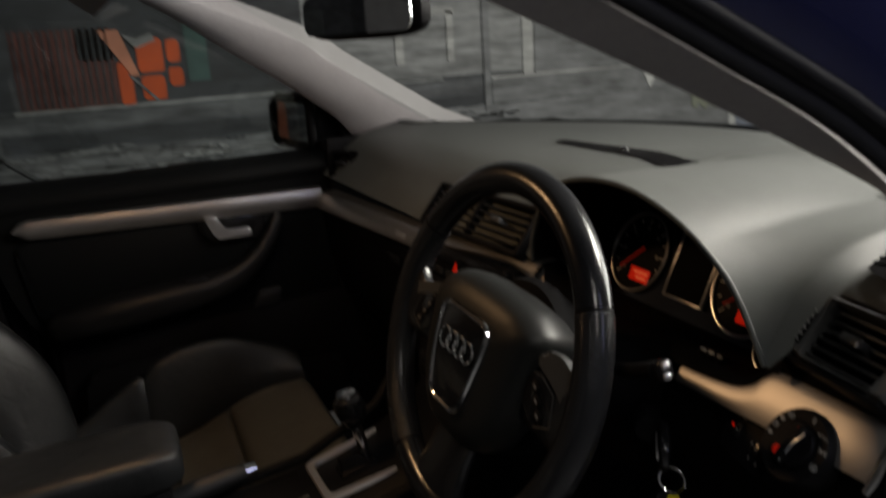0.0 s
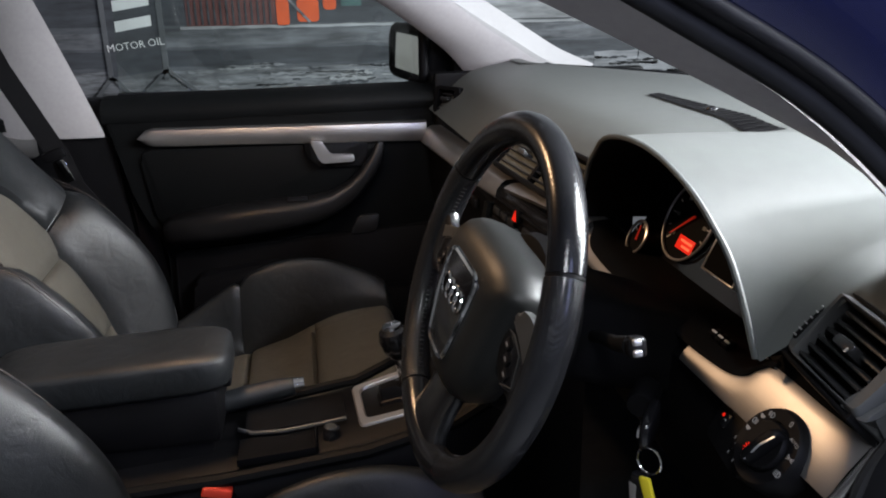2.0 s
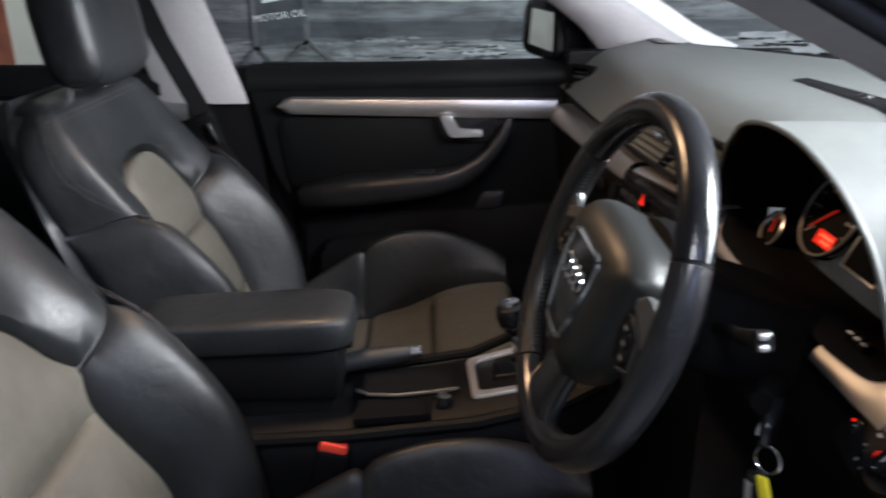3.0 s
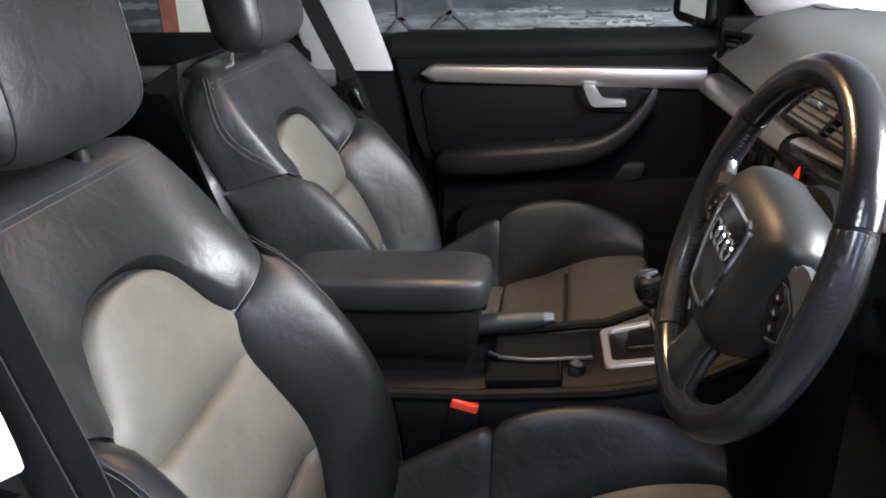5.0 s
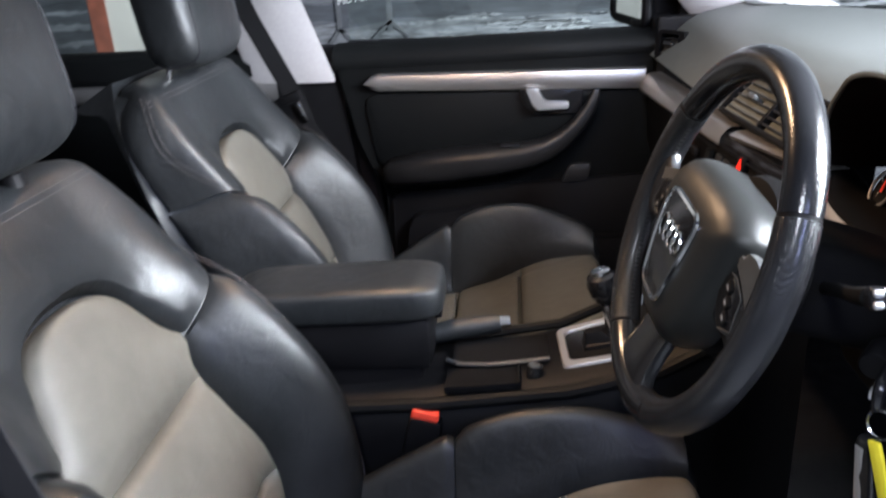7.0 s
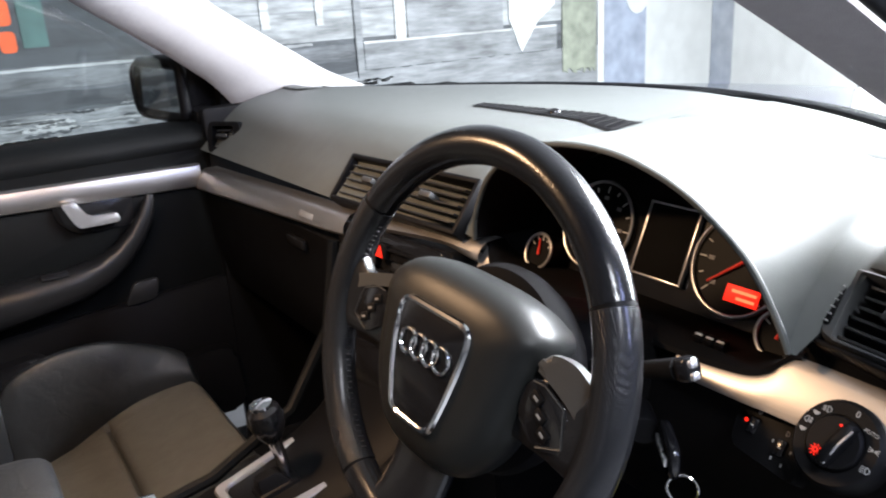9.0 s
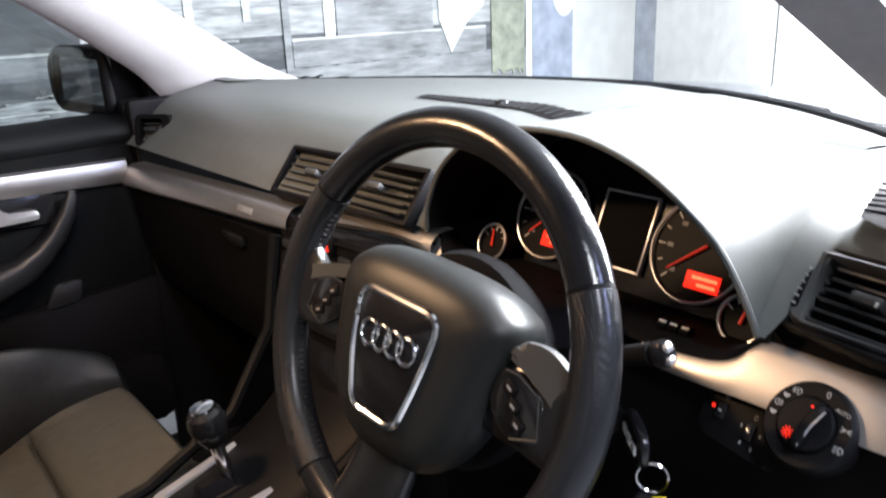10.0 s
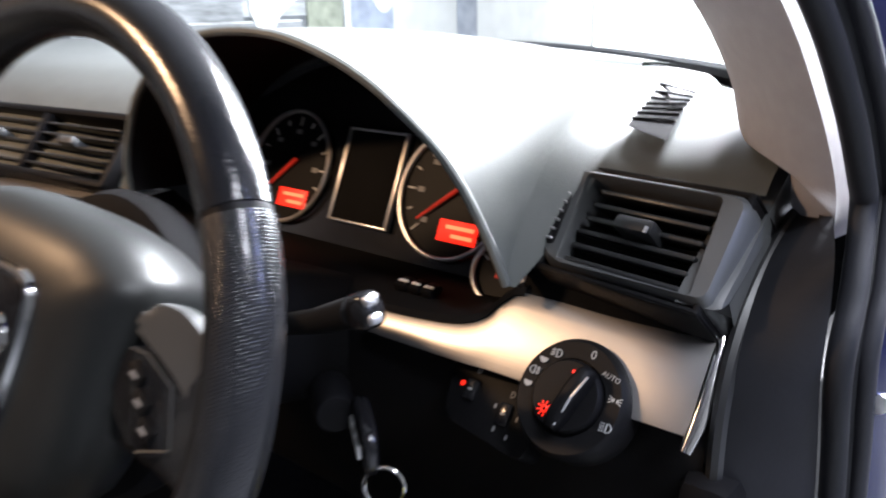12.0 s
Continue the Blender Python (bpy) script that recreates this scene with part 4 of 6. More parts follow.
part("panel_light", lathe([(0.0018, 0), (0.0005, 0.0006)], 8, m_dm @ pose(-0.021, 0.001, 0.0044)), M_REDGLOW, dimmer, "small red light")
for dx, dy in ((-0.008, 0.003), (0.009, 0.0), (-0.004, -0.010), (0.006, -0.012)):
    part("panel_figure", rbox(0.0012, 0.0028, 0.0004, 0, m_dm @ pose(0.015 + dx, -0.008 + dy, 0.0044)), M_PRINT, dimmer)

# ---------------------------------------------------------------- steering wheel and column
WA, WB = radians(18.5), radians(4.2)
WHEEL_C = Vector((0.3914, 0.0502, 0.8813))
wz = Vector((math.sin(WB) * math.cos(WA), -math.cos(WB) * math.cos(WA), math.sin(WA)))
wx = Vector((math.cos(WB), math.sin(WB), 0))
m_w = frame_matrix(WHEEL_C, wx, wz.cross(wx), wz) @ pose(0, 0, 0, 0, 0, -4.5)
wheel = thing("steering_wheel", (0.381, 0.052, 0.69), "black leather steering wheel with a chrome shield badge", "steering wheel")
RR = 0.1712


def rim_arc(a0, a1, r, n):
    pts = [m_w @ Vector((RR * math.cos(radians(a0 + (a1 - a0) * i / n)), RR * math.sin(radians(a0 + (a1 - a0) * i / n)), 0)) for i in range(n + 1)]
    return tube(pts, r, 16)


part("rim", rim_arc(32, 148, 0.0165, 40), M_RIM, wheel, "smooth worn leather rim")
part("rim_grip", rim_arc(-62, 31, 0.0170, 24), M_PERF, wheel, "perforated leather grip")
part("rim_grip", rim_arc(149, 242, 0.0170, 24), M_PERF, wheel, "perforated leather grip")
part("rim", rim_arc(243, 297, 0.0165, 20), M_RIM, wheel)
for a in (31.5, 148.5, 242.5, 297.5):
    part("rim_seam", rim_arc(a - 0.5, a + 0.5, 0.0161, 2), M_BLACK, wheel)
for a0 in (154, -58):
    stitch = []
    for i in range(43):
        a = radians(a0 + i * 2.0)
        c = Vector((RR - 0.0166) * Vector((math.cos(a), math.sin(a), 0)))
        stitch.append(rbox(0.0016, 0.0008, 0.0042, 0.0003, m_w @ pose(c.x, c.y, 0, 0, 0, math.degrees(a))))
    part("stitching", joined(*stitch), M_THREAD, wheel)


def wheel_spoke(points, thick):
    """A spoke from the hub to the rim through (x, y, width, z) stations."""
    rings = []
    for i, (x, y, w, z) in enumerate(points):
        a, b = points[max(0, i - 1)], points[min(len(points) - 1, i + 1)]
        d = Vector((b[0] - a[0], b[1] - a[1])).normalized()
        nrm = Vector((-d.y, d.x))
        ring = []
        for k in range(16):
            t = 2 * math.pi * k / 16
            c, s = math.cos(t), math.sin(t)
            p = Vector((x, y)) + nrm * (w / 2) * math.copysign(abs(c) ** 0.6, c)
            ring.append(m_w @ Vector((p.x, p.y, z + thick / 2 * math.copysign(abs(s) ** 0.6, s))))
        rings.append(ring)
    return loft(rings)


for sgn in (-1, 1):
    arm = part("spoke", wheel_spoke([(sgn * 0.060, -0.004, 0.066, -0.012), (sgn * 0.095, -0.006, 0.062, -0.010), (sgn * 0.125, -0.008, 0.056, -0.007), (sgn * 0.146, -0.006, 0.064, -0.004), (sgn * 0.160, -0.004, 0.084, -0.002), (sgn * 0.171, -0.002, 0.108, -0.001)], 0.019), M_RIM, wheel)
    wing = [(0.064, 0.040), (0.084, 0.038), (0.120, 0.028), (0.150, 0.018), (0.166, 0.016), (0.166, 0.000), (0.152, 0.002), (0.123, 0.015), (0.080, 0.026)] if sgn < 0 else [(0.098, 0.026), (0.106, 0.040), (0.130, 0.044), (0.150, 0.035), (0.166, 0.024), (0.166, 0.008), (0.152, 0.002), (0.139, 0.011), (0.118, 0.020)]
    part("spoke_cover", prism(rounded([(sgn * x, y) for x, y in wing], [0.004, 0.006, 0.014, 0.012, 0.004, 0.004, 0.008, 0.008, 0.008]), -0.003, 0.0052, 0.005, m_w, 3), M_SPOKE, arm, "silvery grey spoke cover")
    pad = part("button_pad", prism(rounded([(sgn * x, y) for x, y in ((0.094, 0.016), (0.112, 0.019), (0.137, 0.009), (0.145, -0.020), (0.117, -0.030), (0.091, -0.012))], 0.006), -0.006, 0.0045, 0.002, m_w), M_GLOSSY, arm, "black pad with small buttons")
    part("pad_edge", tube([m_w @ Vector((sgn * x, y, 0.0048)) for x, y in ((0.100, 0.0165), (0.112, 0.0172), (0.1335, 0.0085), (0.1405, -0.0185), (0.118, -0.0275))], 0.0006, 5), M_SPOKE, arm)
    for k in range(3):
        part("button", rbox(0.012, 0.0085, 0.003, 0.001, m_w @ pose(sgn * (0.108 + 0.007 * k), 0.006 - 0.0110 * k, 0.0050, 0, 0, -sgn * 24)), M_BLACK, pad)
        part("button_mark", rbox(0.0050, 0.0020, 0.0006, 0, m_w @ pose(sgn * (0.108 + 0.007 * k), 0.006 - 0.0110 * k, 0.0067, 0, 0, -sgn * 24)), M_NUM, pad)
part("spoke", wheel_spoke([(0, -0.05, 0.094, -0.010), (-0.001, -0.085, 0.072, -0.008), (-0.003, -0.118, 0.068, -0.004), (-0.004, -0.140, 0.076, -0.001), (-0.004, -0.158, 0.096, 0.0), (-0.004, -0.174, 0.130, 0.0)], 0.022), M_RIM, wheel, "smooth lower spoke")


def hub_ring(scale, z):
    o = [(-0.064, 0.073), (0.064, 0.073), (0.102, 0.050), (0.094, 0.008), (0.086, -0.046), (0.050, -0.098), (-0.050, -0.098), (-0.086, -0.046), (-0.094, 0.008), (-0.098, 0.046)]
    return [m_w @ Vector((x * scale, y * scale - 0.004, z)) for x, y in rounded(o, [0.05, 0.05, 0.012, 0.03, 0.03, 0.034, 0.034, 0.03, 0.03, 0.012], 6)]


hub = part("airbag_cover", loft([hub_ring(s, z) for s, z in ((0.90, -0.045), (0.97, -0.022), (0.985, -0.010), (0.975, -0.002), (0.94, 0.007), (0.86, 0.0150), (0.74, 0.0205), (0.58, 0.0240), (0.35, 0.0255), (0.15, 0.0260), (0.02, 0.0260))]), M_AIRBAG, wheel, "domed black airbag cover")
shield = rounded([(-0.045, 0.040), (0.045, 0.040), (0.041, -0.005), (0.026, -0.056), (-0.026, -0.056), (-0.041, -0.005)], [0.016, 0.016, 0.03, 0.012, 0.012, 0.03], 6)
shield = [(x * 1.02, y * 1.0 - 0.007) for x, y in shield]
ring = [m_w @ Vector((x, y, 0.0262 - 0.06 * abs(y + 0.015) ** 1.2)) for x, y in shield]
badge = part("badge_shield", prism([(x * 0.97, -0.015 + (y + 0.015) * 0.97) for x, y in shield], 0.010, 0.0268, 0.0015, m_w), M_GLOSSY, wheel, "gloss black shield badge")
part("badge_frame", tube(ring, 0.0034, 8, True), M_CHROME, badge, "chrome badge frame")
for i in range(4):
    c = m_w @ Vector((-0.0225 + 0.015 * i, -0.001, 0.0282))
    part("badge_ring", tube([c + 0.0102 * (math.cos(a) * wx + math.sin(a) * (wz.cross(wx))) for a in (2 * math.pi * k / 28 for k in range(28))], 0.0017, 8, True), M_CHROME, badge, "chrome emblem ring")

column = thing("steering_column", (0.378, 0.17, 0.70), "black plastic steering column shroud with stalks", "steering column")
axis = -wz
m_col = frame_matrix(WHEEL_C + axis * 0.10, wx, wz.cross(wx), wz)
part("shroud", loft([[m_col @ Vector((x, y, z)) for x, y in rounded([(-w, h), (w, h), (w * 1.05, -h * 0.6), (w * 0.7, -h * 1.3), (-w * 0.7, -h * 1.3), (-w * 1.05, -h * 0.6)], 0.02)] for w, h, z in ((0.060, 0.036, 0.065), (0.066, 0.042, 0.03), (0.066, 0.042, -0.06), (0.06, 0.04, -0.13))]), M_MATT, column)
part("hub_ring", lathe([(0.078, -0.020), (0.088, 0.000), (0.090, 0.010), (0.086, 0.020), (0.075, 0.026), (0.0005, 0.030)], 48, m_col @ pose(0.012, -0.012, 0.048)), M_MATT, column, "round dark ring behind the wheel")


def stalk(pts, tip):
    s = part("stalk", tube(pts, [0.006, 0.006, 0.007, 0.0085, 0.0085][:len(pts)], 10), M_MATT, column, "black control stalk")
    part("stalk_tip", blob(0.0085, 0.0075, 0.0095, 0.55, tip, 18, 12), M_GLOSSY, s, "gloss black stalk end")
    for k in (-1, 1) if pts[0][0] > 0.4 else ():
        part("stalk_button", blob(0.0030, 0.0040, 0.0030, 0.6, tip @ pose(0.0075, -0.002, 0.0045 * k), 12, 8), M_SATIN, s, "small bright stalk button")
    return s


stalk([(0.44, 0.15, 0.852), (0.48, 0.147, 0.868), (0.52, 0.143, 0.882), (0.551, 0.142, 0.895)], pose(0.559, 0.142, 0.898, 0, -20, 0))
stalk([(0.32, 0.15, 0.852), (0.28, 0.147, 0.862), (0.24, 0.143, 0.87), (0.21, 0.139, 0.875)], pose(0.205, 0.138, 0.876, 0, 20, 0))
part("ignition_lock", lathe([(0.014, -0.03), (0.014, 0.003), (0.012, 0.006), (0.0005, 0.006)], 24, frame_matrix((0.474, 0.192, 0.792), Vector((0.6, 0.8, 0)), Vector((0, 0, 1)), Vector((0.8, -0.6, 0)))), M_BLACK, column, "round ignition lock")

keys = thing("car_key", (0.525, 0.17, 0.68), "black car key in the ignition with a yellow tag", "key")
m_k = frame_matrix((0.508, 0.186, 0.790), Vector((0.8, -0.6, -0.1)).normalized(), Vector((0, 0, 1)), Vector((0.6, 0.8, 0)))
part("key_bow", blob(0.026, 0.017, 0.0065, 0.6, m_k), M_GLOSSY, keys, "gloss black key head")
for i in range(3):
    part("key_button", rbox(0.010, 0.008, 0.003, 0.001, m_k @ pose(-0.012 + 0.013 * i, 0, -0.0065)), M_SATIN, keys)
ring_c = Vector((0.532, 0.176, 0.768))
part("key_ring", tube([ring_c + 0.0125 * (math.cos(a) * Vector((0.85, 0.5, 0)) + math.sin(a) * Vector((0, 0.1, 1))) for a in (2 * math.pi * k / 30 for k in range(30))], 0.0014, 8, True), M_CHROME, keys, "steel split ring")
part("key_fob", blob(0.011, 0.006, 0.040, 0.5, pose(0.532, 0.172, 0.716, 4, -4, 25)), M_GLOSSY, keys, "slim black fob with a silver face")
part("fob_face", rbox(0.009, 0.003, 0.062, 0.001, pose(0.5305, 0.1665, 0.714, 4, -4, 25)), M_SATIN, keys)
part("key_tag", rbox(0.012, 0.004, 0.058, 0.0015, pose(0.552, 0.172, 0.734, 6, -16, 25)), M_YELLOW, keys, "yellow plastic key tag")


# ---------------------------------------------------------------- front seats
BD, BN = Vector((0, -0.423, 0.906)), Vector((0, 0.906, 0.423))
BACK_Y, BACK_Z, BACK_L = -0.410, 0.325, 0.700


def back_width(h):
    return lerp([(0, 0.225), (0.22, 0.260), (0.48, 0.268), (0.64, 0.264), (0.80, 0.257), (0.92, 0.230), (1, 0.188)], h)


def back_surface(u, h, lift):
    """The front of the backrest: u from -1 to 1 across, h from 0 to 1 upwards."""
    a = abs(u)
    bolster = lerp([(0, 0.065), (0.30, 0.102), (0.55, 0.074), (0.75, 0.025), (1, 0.0)], h)
    depth = bolster * ramp(0.45, 0.80, a) - (0.06 + bolster) * ramp(0.84, 1.0, a) ** 1.4 + 0.018 * math.sin(math.pi * min(1, h * 1.1))
    depth -= 0.07 * ramp(0.91, 1.0, h) ** 2
    side = (1 if u > 0 else -1) * ramp(0.80, 1.0, a) * 0.75
    n = (BN + Vector((side, 0, 0)) + BD * ramp(0.92, 1.0, h) * 0.6).normalized()
    p = Vector((u * back_width(h), BACK_Y, BACK_Z)) + BD * (h * BACK_L) + BN * depth
    return tuple(p + n * lift)


def cushion_surface(u, l, lift, inboard=1.0):
    """The top of the seat cushion: u across, l from 0 at the back to 1 at the front edge."""
    a = abs(u)
    w = lerp([(0, 0.225), (0.4, 0.256), (0.85, 0.258), (1, 0.238)], l)
    bolster = lerp([(0, 0.04), (0.25, 0.088), (0.48, 0.118), (0.68, 0.104), (0.85, 0.060), (1, 0.012)], l)
    if inboard < 1:
        bolster *= inboard if u < 0 else 1.3
    z = lerp([(0, 0.335), (0.25, 0.362), (0.5, 0.395), (0.75, 0.432), (1.0, 0.470)], l)
    z += bolster * ramp(0.62, 0.84, a) - (0.10 + bolster) * ramp(0.86, 1.0, a) ** 1.5 - 0.05 * ramp(0.92, 1.0, l) ** 2
    side = (1 if u > 0 else -1) * ramp(0.82, 1.0, a) * 0.8
    n = Vector((side, ramp(0.92, 1.0, l) * 0.8 - 0.2, 1)).normalized()
    return tuple(Vector((u * w, -0.43 + 0.565 * l, z)) + n * lift)


INSERT_H = 0.567
INSERT_ARCH = [(0.150, 0.567), (0.1345, 0.612), (0.118, 0.658), (0.100, 0.700), (0.074, 0.728), (0.038, 0.744), (0.0, 0.748)]
OUTER = 0.91
INSERT_EDGE = [(-x, h) for x, h in INSERT_ARCH[:-1]] + [(x * OUTER, h) for x, h in INSERT_ARCH[::-1]]


def insert_half(h):
    """Half the width of the taupe centre of the back, as a share of the seat's half width."""
    if h <= INSERT_H:
        return lerp([(0, 0.105), (0.08, 0.114), (0.2, 0.140), (0.3, 0.147), (0.41, 0.141), (0.5, 0.137), (INSERT_H, 0.150)], h) / back_width(h)
    lo, hi = 0.0, 0.5
    for _ in range(24):
        mid = (lo + hi) / 2
        if through_points(INSERT_EDGE, 1 - mid).y < h:
            lo = mid
        else:
            hi = mid
    return max(0.0, through_points(INSERT_EDGE, 1 - lo).x) / OUTER / back_width(h)


def cushion_half(l):
    return lerp([(0, 0.56), (0.4, 0.62), (0.75, 0.68), (1, 0.68)], l)


def seat(name, at, turn, label, head=(0, 0, 0), inboard=1.0):
    def seat_top(u, l, lift):
        return cushion_surface(u, l, lift, inboard)

    s = thing(name, at, label, "car seat", "front seats")
    m = Matrix.Translation(at) @ Matrix.Diagonal((turn, 1, 1, 1)) @ Matrix.Translation((0, 0, 0))
    # bodies under the sewn pads
    rings = []
    for i in range(41):
        h = i / 40
        front = [back_surface(-1 + 2 * j / 40, h, -0.020) for j in range(41)]
        w = back_width(h)
        thick = lerp([(0, 0.10), (0.5, 0.105), (1, 0.045)], h)
        edge = lerp([(0, 0.06), (0.6, 0.055), (0.85, 0.045), (1, 0.035)], h)
        back = [tuple(Vector((w * math.copysign(abs(math.cos(math.pi * j / 18)) ** 0.45, math.cos(math.pi * j / 18)), BACK_Y, BACK_Z)) + BD * (h * BACK_L) - BN * (edge + (thick - edge + 0.02) * math.sin(math.pi * j / 18) ** 0.6)) for j in range(1, 18)]
        rings.append(front + back)
    rest = part("backrest", moved(loft(rings), m), M_LEATHER, s, "black leather backrest")
    rings = []
    for i in range(21):
        l = i / 20
        top = [seat_top(-1 + 2 * j / 24, l, -0.022) for j in range(25)]
        w = lerp([(0, 0.23), (1, 0.235)], l)
        low = [(w * (1 - 2 * j / 8), -0.43 + 0.565 * l - 0.03 * ramp(0.8, 1, l), 0.24) for j in range(9)]
        rings.append(top + low)
    base = part("cushion", moved(loft(rings), m), M_LEATHER, s, "black leather seat cushion")
    # taupe centre pads of the back, with cross seams
    cuts = [0.02, 0.240, 0.487, 0.747]
    for a, b in zip(cuts, cuts[1:]):
        def hh(q, t, a=a, b=b):
            return a + (b - a) * (t if b < 0.7 else 1 - (1 - t) ** 2)
        def uu(q, t, a=a, b=b):
            return (2 * q - 1) * (OUTER if q > 0.5 else 1.0) * insert_half(a + (b - a) * (t if b < 0.7 else 1 - (1 - t) ** 2))
        part("centre_pad", moved(padded(back_surface, uu, hh, 0.010, 0.012), m), M_TAUPE, rest, "taupe leather centre pad")
    # bolsters and the upper panel
    for sg in (-1, 1):
        def ub(q, t, sg=sg):
            h = 0.02 + 0.545 * t
            w = insert_half(h) * (OUTER if sg > 0 else 1.0)
            return sg * (w + 0.012 + (0.985 - w) * q)
        part("side_bolster", moved(padded(back_surface, ub, lambda q, t: 0.02 + (0.545 + 0.098 * q) * t, 0.012, 0.011), m), M_LEATHER, rest, "creased black leather side bolster")
    def upper(c, t):
        f = math.pi * (1 - c)
        cs, sn = math.cos(f), max(0.0, math.sin(f))
        sg = 1 if cs > 0 else -1
        e = through_points(INSERT_EDGE, c)
        iu, ih = e.x / back_width(e.y), e.y
        ou, oh = sg * 0.985 * abs(cs) ** (2 / 6), 0.665 + 0.320 * sn ** (2 / 6)
        k = 0.012 + 0.988 * t
        return iu + (ou - iu) * k, ih + 0.006 + (oh - ih) * k
    part("upper_pad", moved(padded(back_surface, lambda q, t: upper(q, t)[0], lambda q, t: upper(q, t)[1], 0.009, 0.009, power=9, n=48), m), M_LEATHER, rest, "navy black leather upper pad")
    for h in (0.905, 0.917):
        seam = [m @ Vector(back_surface(-0.90 + 1.80 * j / 30, h, 0.0088)) for j in range(31)]
        part("top_stitching", tube(seam, 0.0007, 6), M_THREAD, rest)
    for sg in (-1, 1):
        for du in (0.0, 0.011):
            ridge = []
            for j in range(49):
                h = 0.06 + 0.875 * j / 48
                ridge.append(m @ Vector(back_surface(sg * (lerp([(0, 0.86), (0.56, 0.86), (0.68, 0.90), (0.80, 0.925), (0.94, 0.90)], h) + du), h, 0.0108)))
            part("bolster_piping", tube(ridge, 0.0006, 6), M_THREAD, rest, "worn double seam along the bolster")
    # cushion pads
    cuts = [0.05, 0.165, 0.405, 0.655, 0.975]
    for a, b in zip(cuts, cuts[1:]):
        part("centre_pad", moved(padded(seat_top, lambda q, t, a=a, b=b: (2 * q - 1) * cushion_half(a + (b - a) * t), lambda q, t, a=a, b=b: a + (b - a) * t, 0.008, 0.010, power=7), m), M_TAUPE, base, "taupe leather centre pad")
    for sg in (-1, 1):
        for a, b in ((0.05, 0.375), (0.378, 0.975)):
            part("side_bolster", moved(padded(seat_top, lambda q, t, sg=sg, a=a, b=b: sg * (cushion_half(a + (b - a) * t) + 0.012 + (0.978 - cushion_half(a + (b - a) * t)) * q), lambda q, t, a=a, b=b: a + (b - a) * t, 0.008, 0.004, power=12), m), M_LEATHER, base, "black leather side bolster")
    part("seat_valance", moved(joined(rbox(0.03, 0.48, 0.10, 0.012, pose(-0.245, -0.17, 0.25)), rbox(0.03, 0.48, 0.10, 0.012, pose(0.245, -0.17, 0.25))), m), M_BLACK, s, "black plastic side valance")
    part("seat_rail", moved(joined(rbox(0.04, 0.55, 0.09, 0.006, pose(-0.19, -0.16, 0.215)), rbox(0.04, 0.55, 0.09, 0.006, pose(0.19, -0.16, 0.215))), m), M_BLACK, s)
    # headrest on two posts
    m = m @ Matrix.Translation(head)
    for sg in (-1, 1):
        part("headrest_post", moved(tube([(sg * 0.085, -0.700, 0.915), (sg * 0.085, -0.680, 1.0)], 0.0055, 10), m), M_CHROME, s, "chrome headrest post")
        part("post_collar", moved(lathe([(0.016, -0.012), (0.015, 0.003), (0.009, 0.006), (0.0005, 0.006)], 18, pose(sg * 0.085, -0.697, 0.932, 12)), m), M_BLACK, s)
    e = 0.52
    m_h = m @ pose(0, -0.672, 1.058, 8)
    head = part("headrest", moved(blob(0.140, 0.058, 0.102, e, None, 48, 30), m_h), M_LEATHER, s, "black leather headrest")
    for sg in (-1, 1):
        side = []
        for k in range(41):
            v = -1.40 + 2.80 * k / 40
            cv = math.cos(v) ** e
            c = min(1.0, (0.112 / (0.140 * cv)) ** (1 / e))
            if c < 1:
                side.append((0.0586 * cv * (1 - c * c) ** (e / 2), 0.1025 * math.copysign(abs(math.sin(v)) ** e, v)))
        ring = [m_h @ Vector((sg * 0.1122, y, z)) for y, z in side] + [m_h @ Vector((sg * 0.1122, -y, z)) for y, z in side[::-1]]
        part("headrest_seam", tube(ring, 0.0014, 6, True), M_RUBBER, head)
    return s


seat("driver_seat", (0.375, 0.0, 0.0), 1, "black and taupe leather driver seat with side bolsters")
seat("passenger_seat", (-0.372, -0.055, 0.02), -1, "black and taupe leather passenger seat with side bolsters", (0, 0.004, -0.018), 0.30)

buckle = thing("seat_belt_buckle", (0.125, -0.265, 0.38), "black seat belt buckle with a red release button", "seat belt buckle")
part("buckle_body", rbox(0.026, 0.050, 0.10, 0.006, pose(0.125, -0.272, 0.452, -14)), M_BLACK, buckle)
part("release_button", rbox(0.017, 0.042, 0.018, 0.004, pose(0.126, -0.262, 0.504, -14)), M_RED, buckle, "bright red release button")

# ---------------------------------------------------------------- centre console
console = thing("centre_console", (0.03, -0.1, 0.22), "black centre console between the front seats", "centre console")
rows = []
for i in range(31):
    y = -0.60 + 0.86 * i / 30
    z = lerp([(-0.6, 0.50), (-0.25, 0.525), (-0.05, 0.552), (0.10, 0.60), (0.2, 0.68), (0.26, 0.80)], y)
    w = lerp([(-0.6, 0.085), (-0.05, 0.090), (0.12, 0.10), (0.26, 0.125)], y)
    c = 0.025 - 0.01 * ramp(0.05, 0.25, y)
    rows.append([(c - w - 0.02, y, 0.20), (c - w - 0.012, y, z - 0.06), (c - w - 0.004, y, z - 0.012), (c - w + 0.012, y, z), (c, y, z), (c + w - 0.012, y, z), (c + w + 0.004, y, z - 0.012), (c + w + 0.012, y, z - 0.06), (c + w + 0.02, y, 0.20)])
part("console_body", grid(rows), M_BLACK, console, "", sharp=50)
part("console_rail", tube([(0.117, -0.60, 0.500), (0.120, -0.25, 0.518), (0.122, -0.05, 0.540), (0.125, 0.08, 0.575), (0.128, 0.17, 0.63)], 0.010, 8), M_CARD, console)
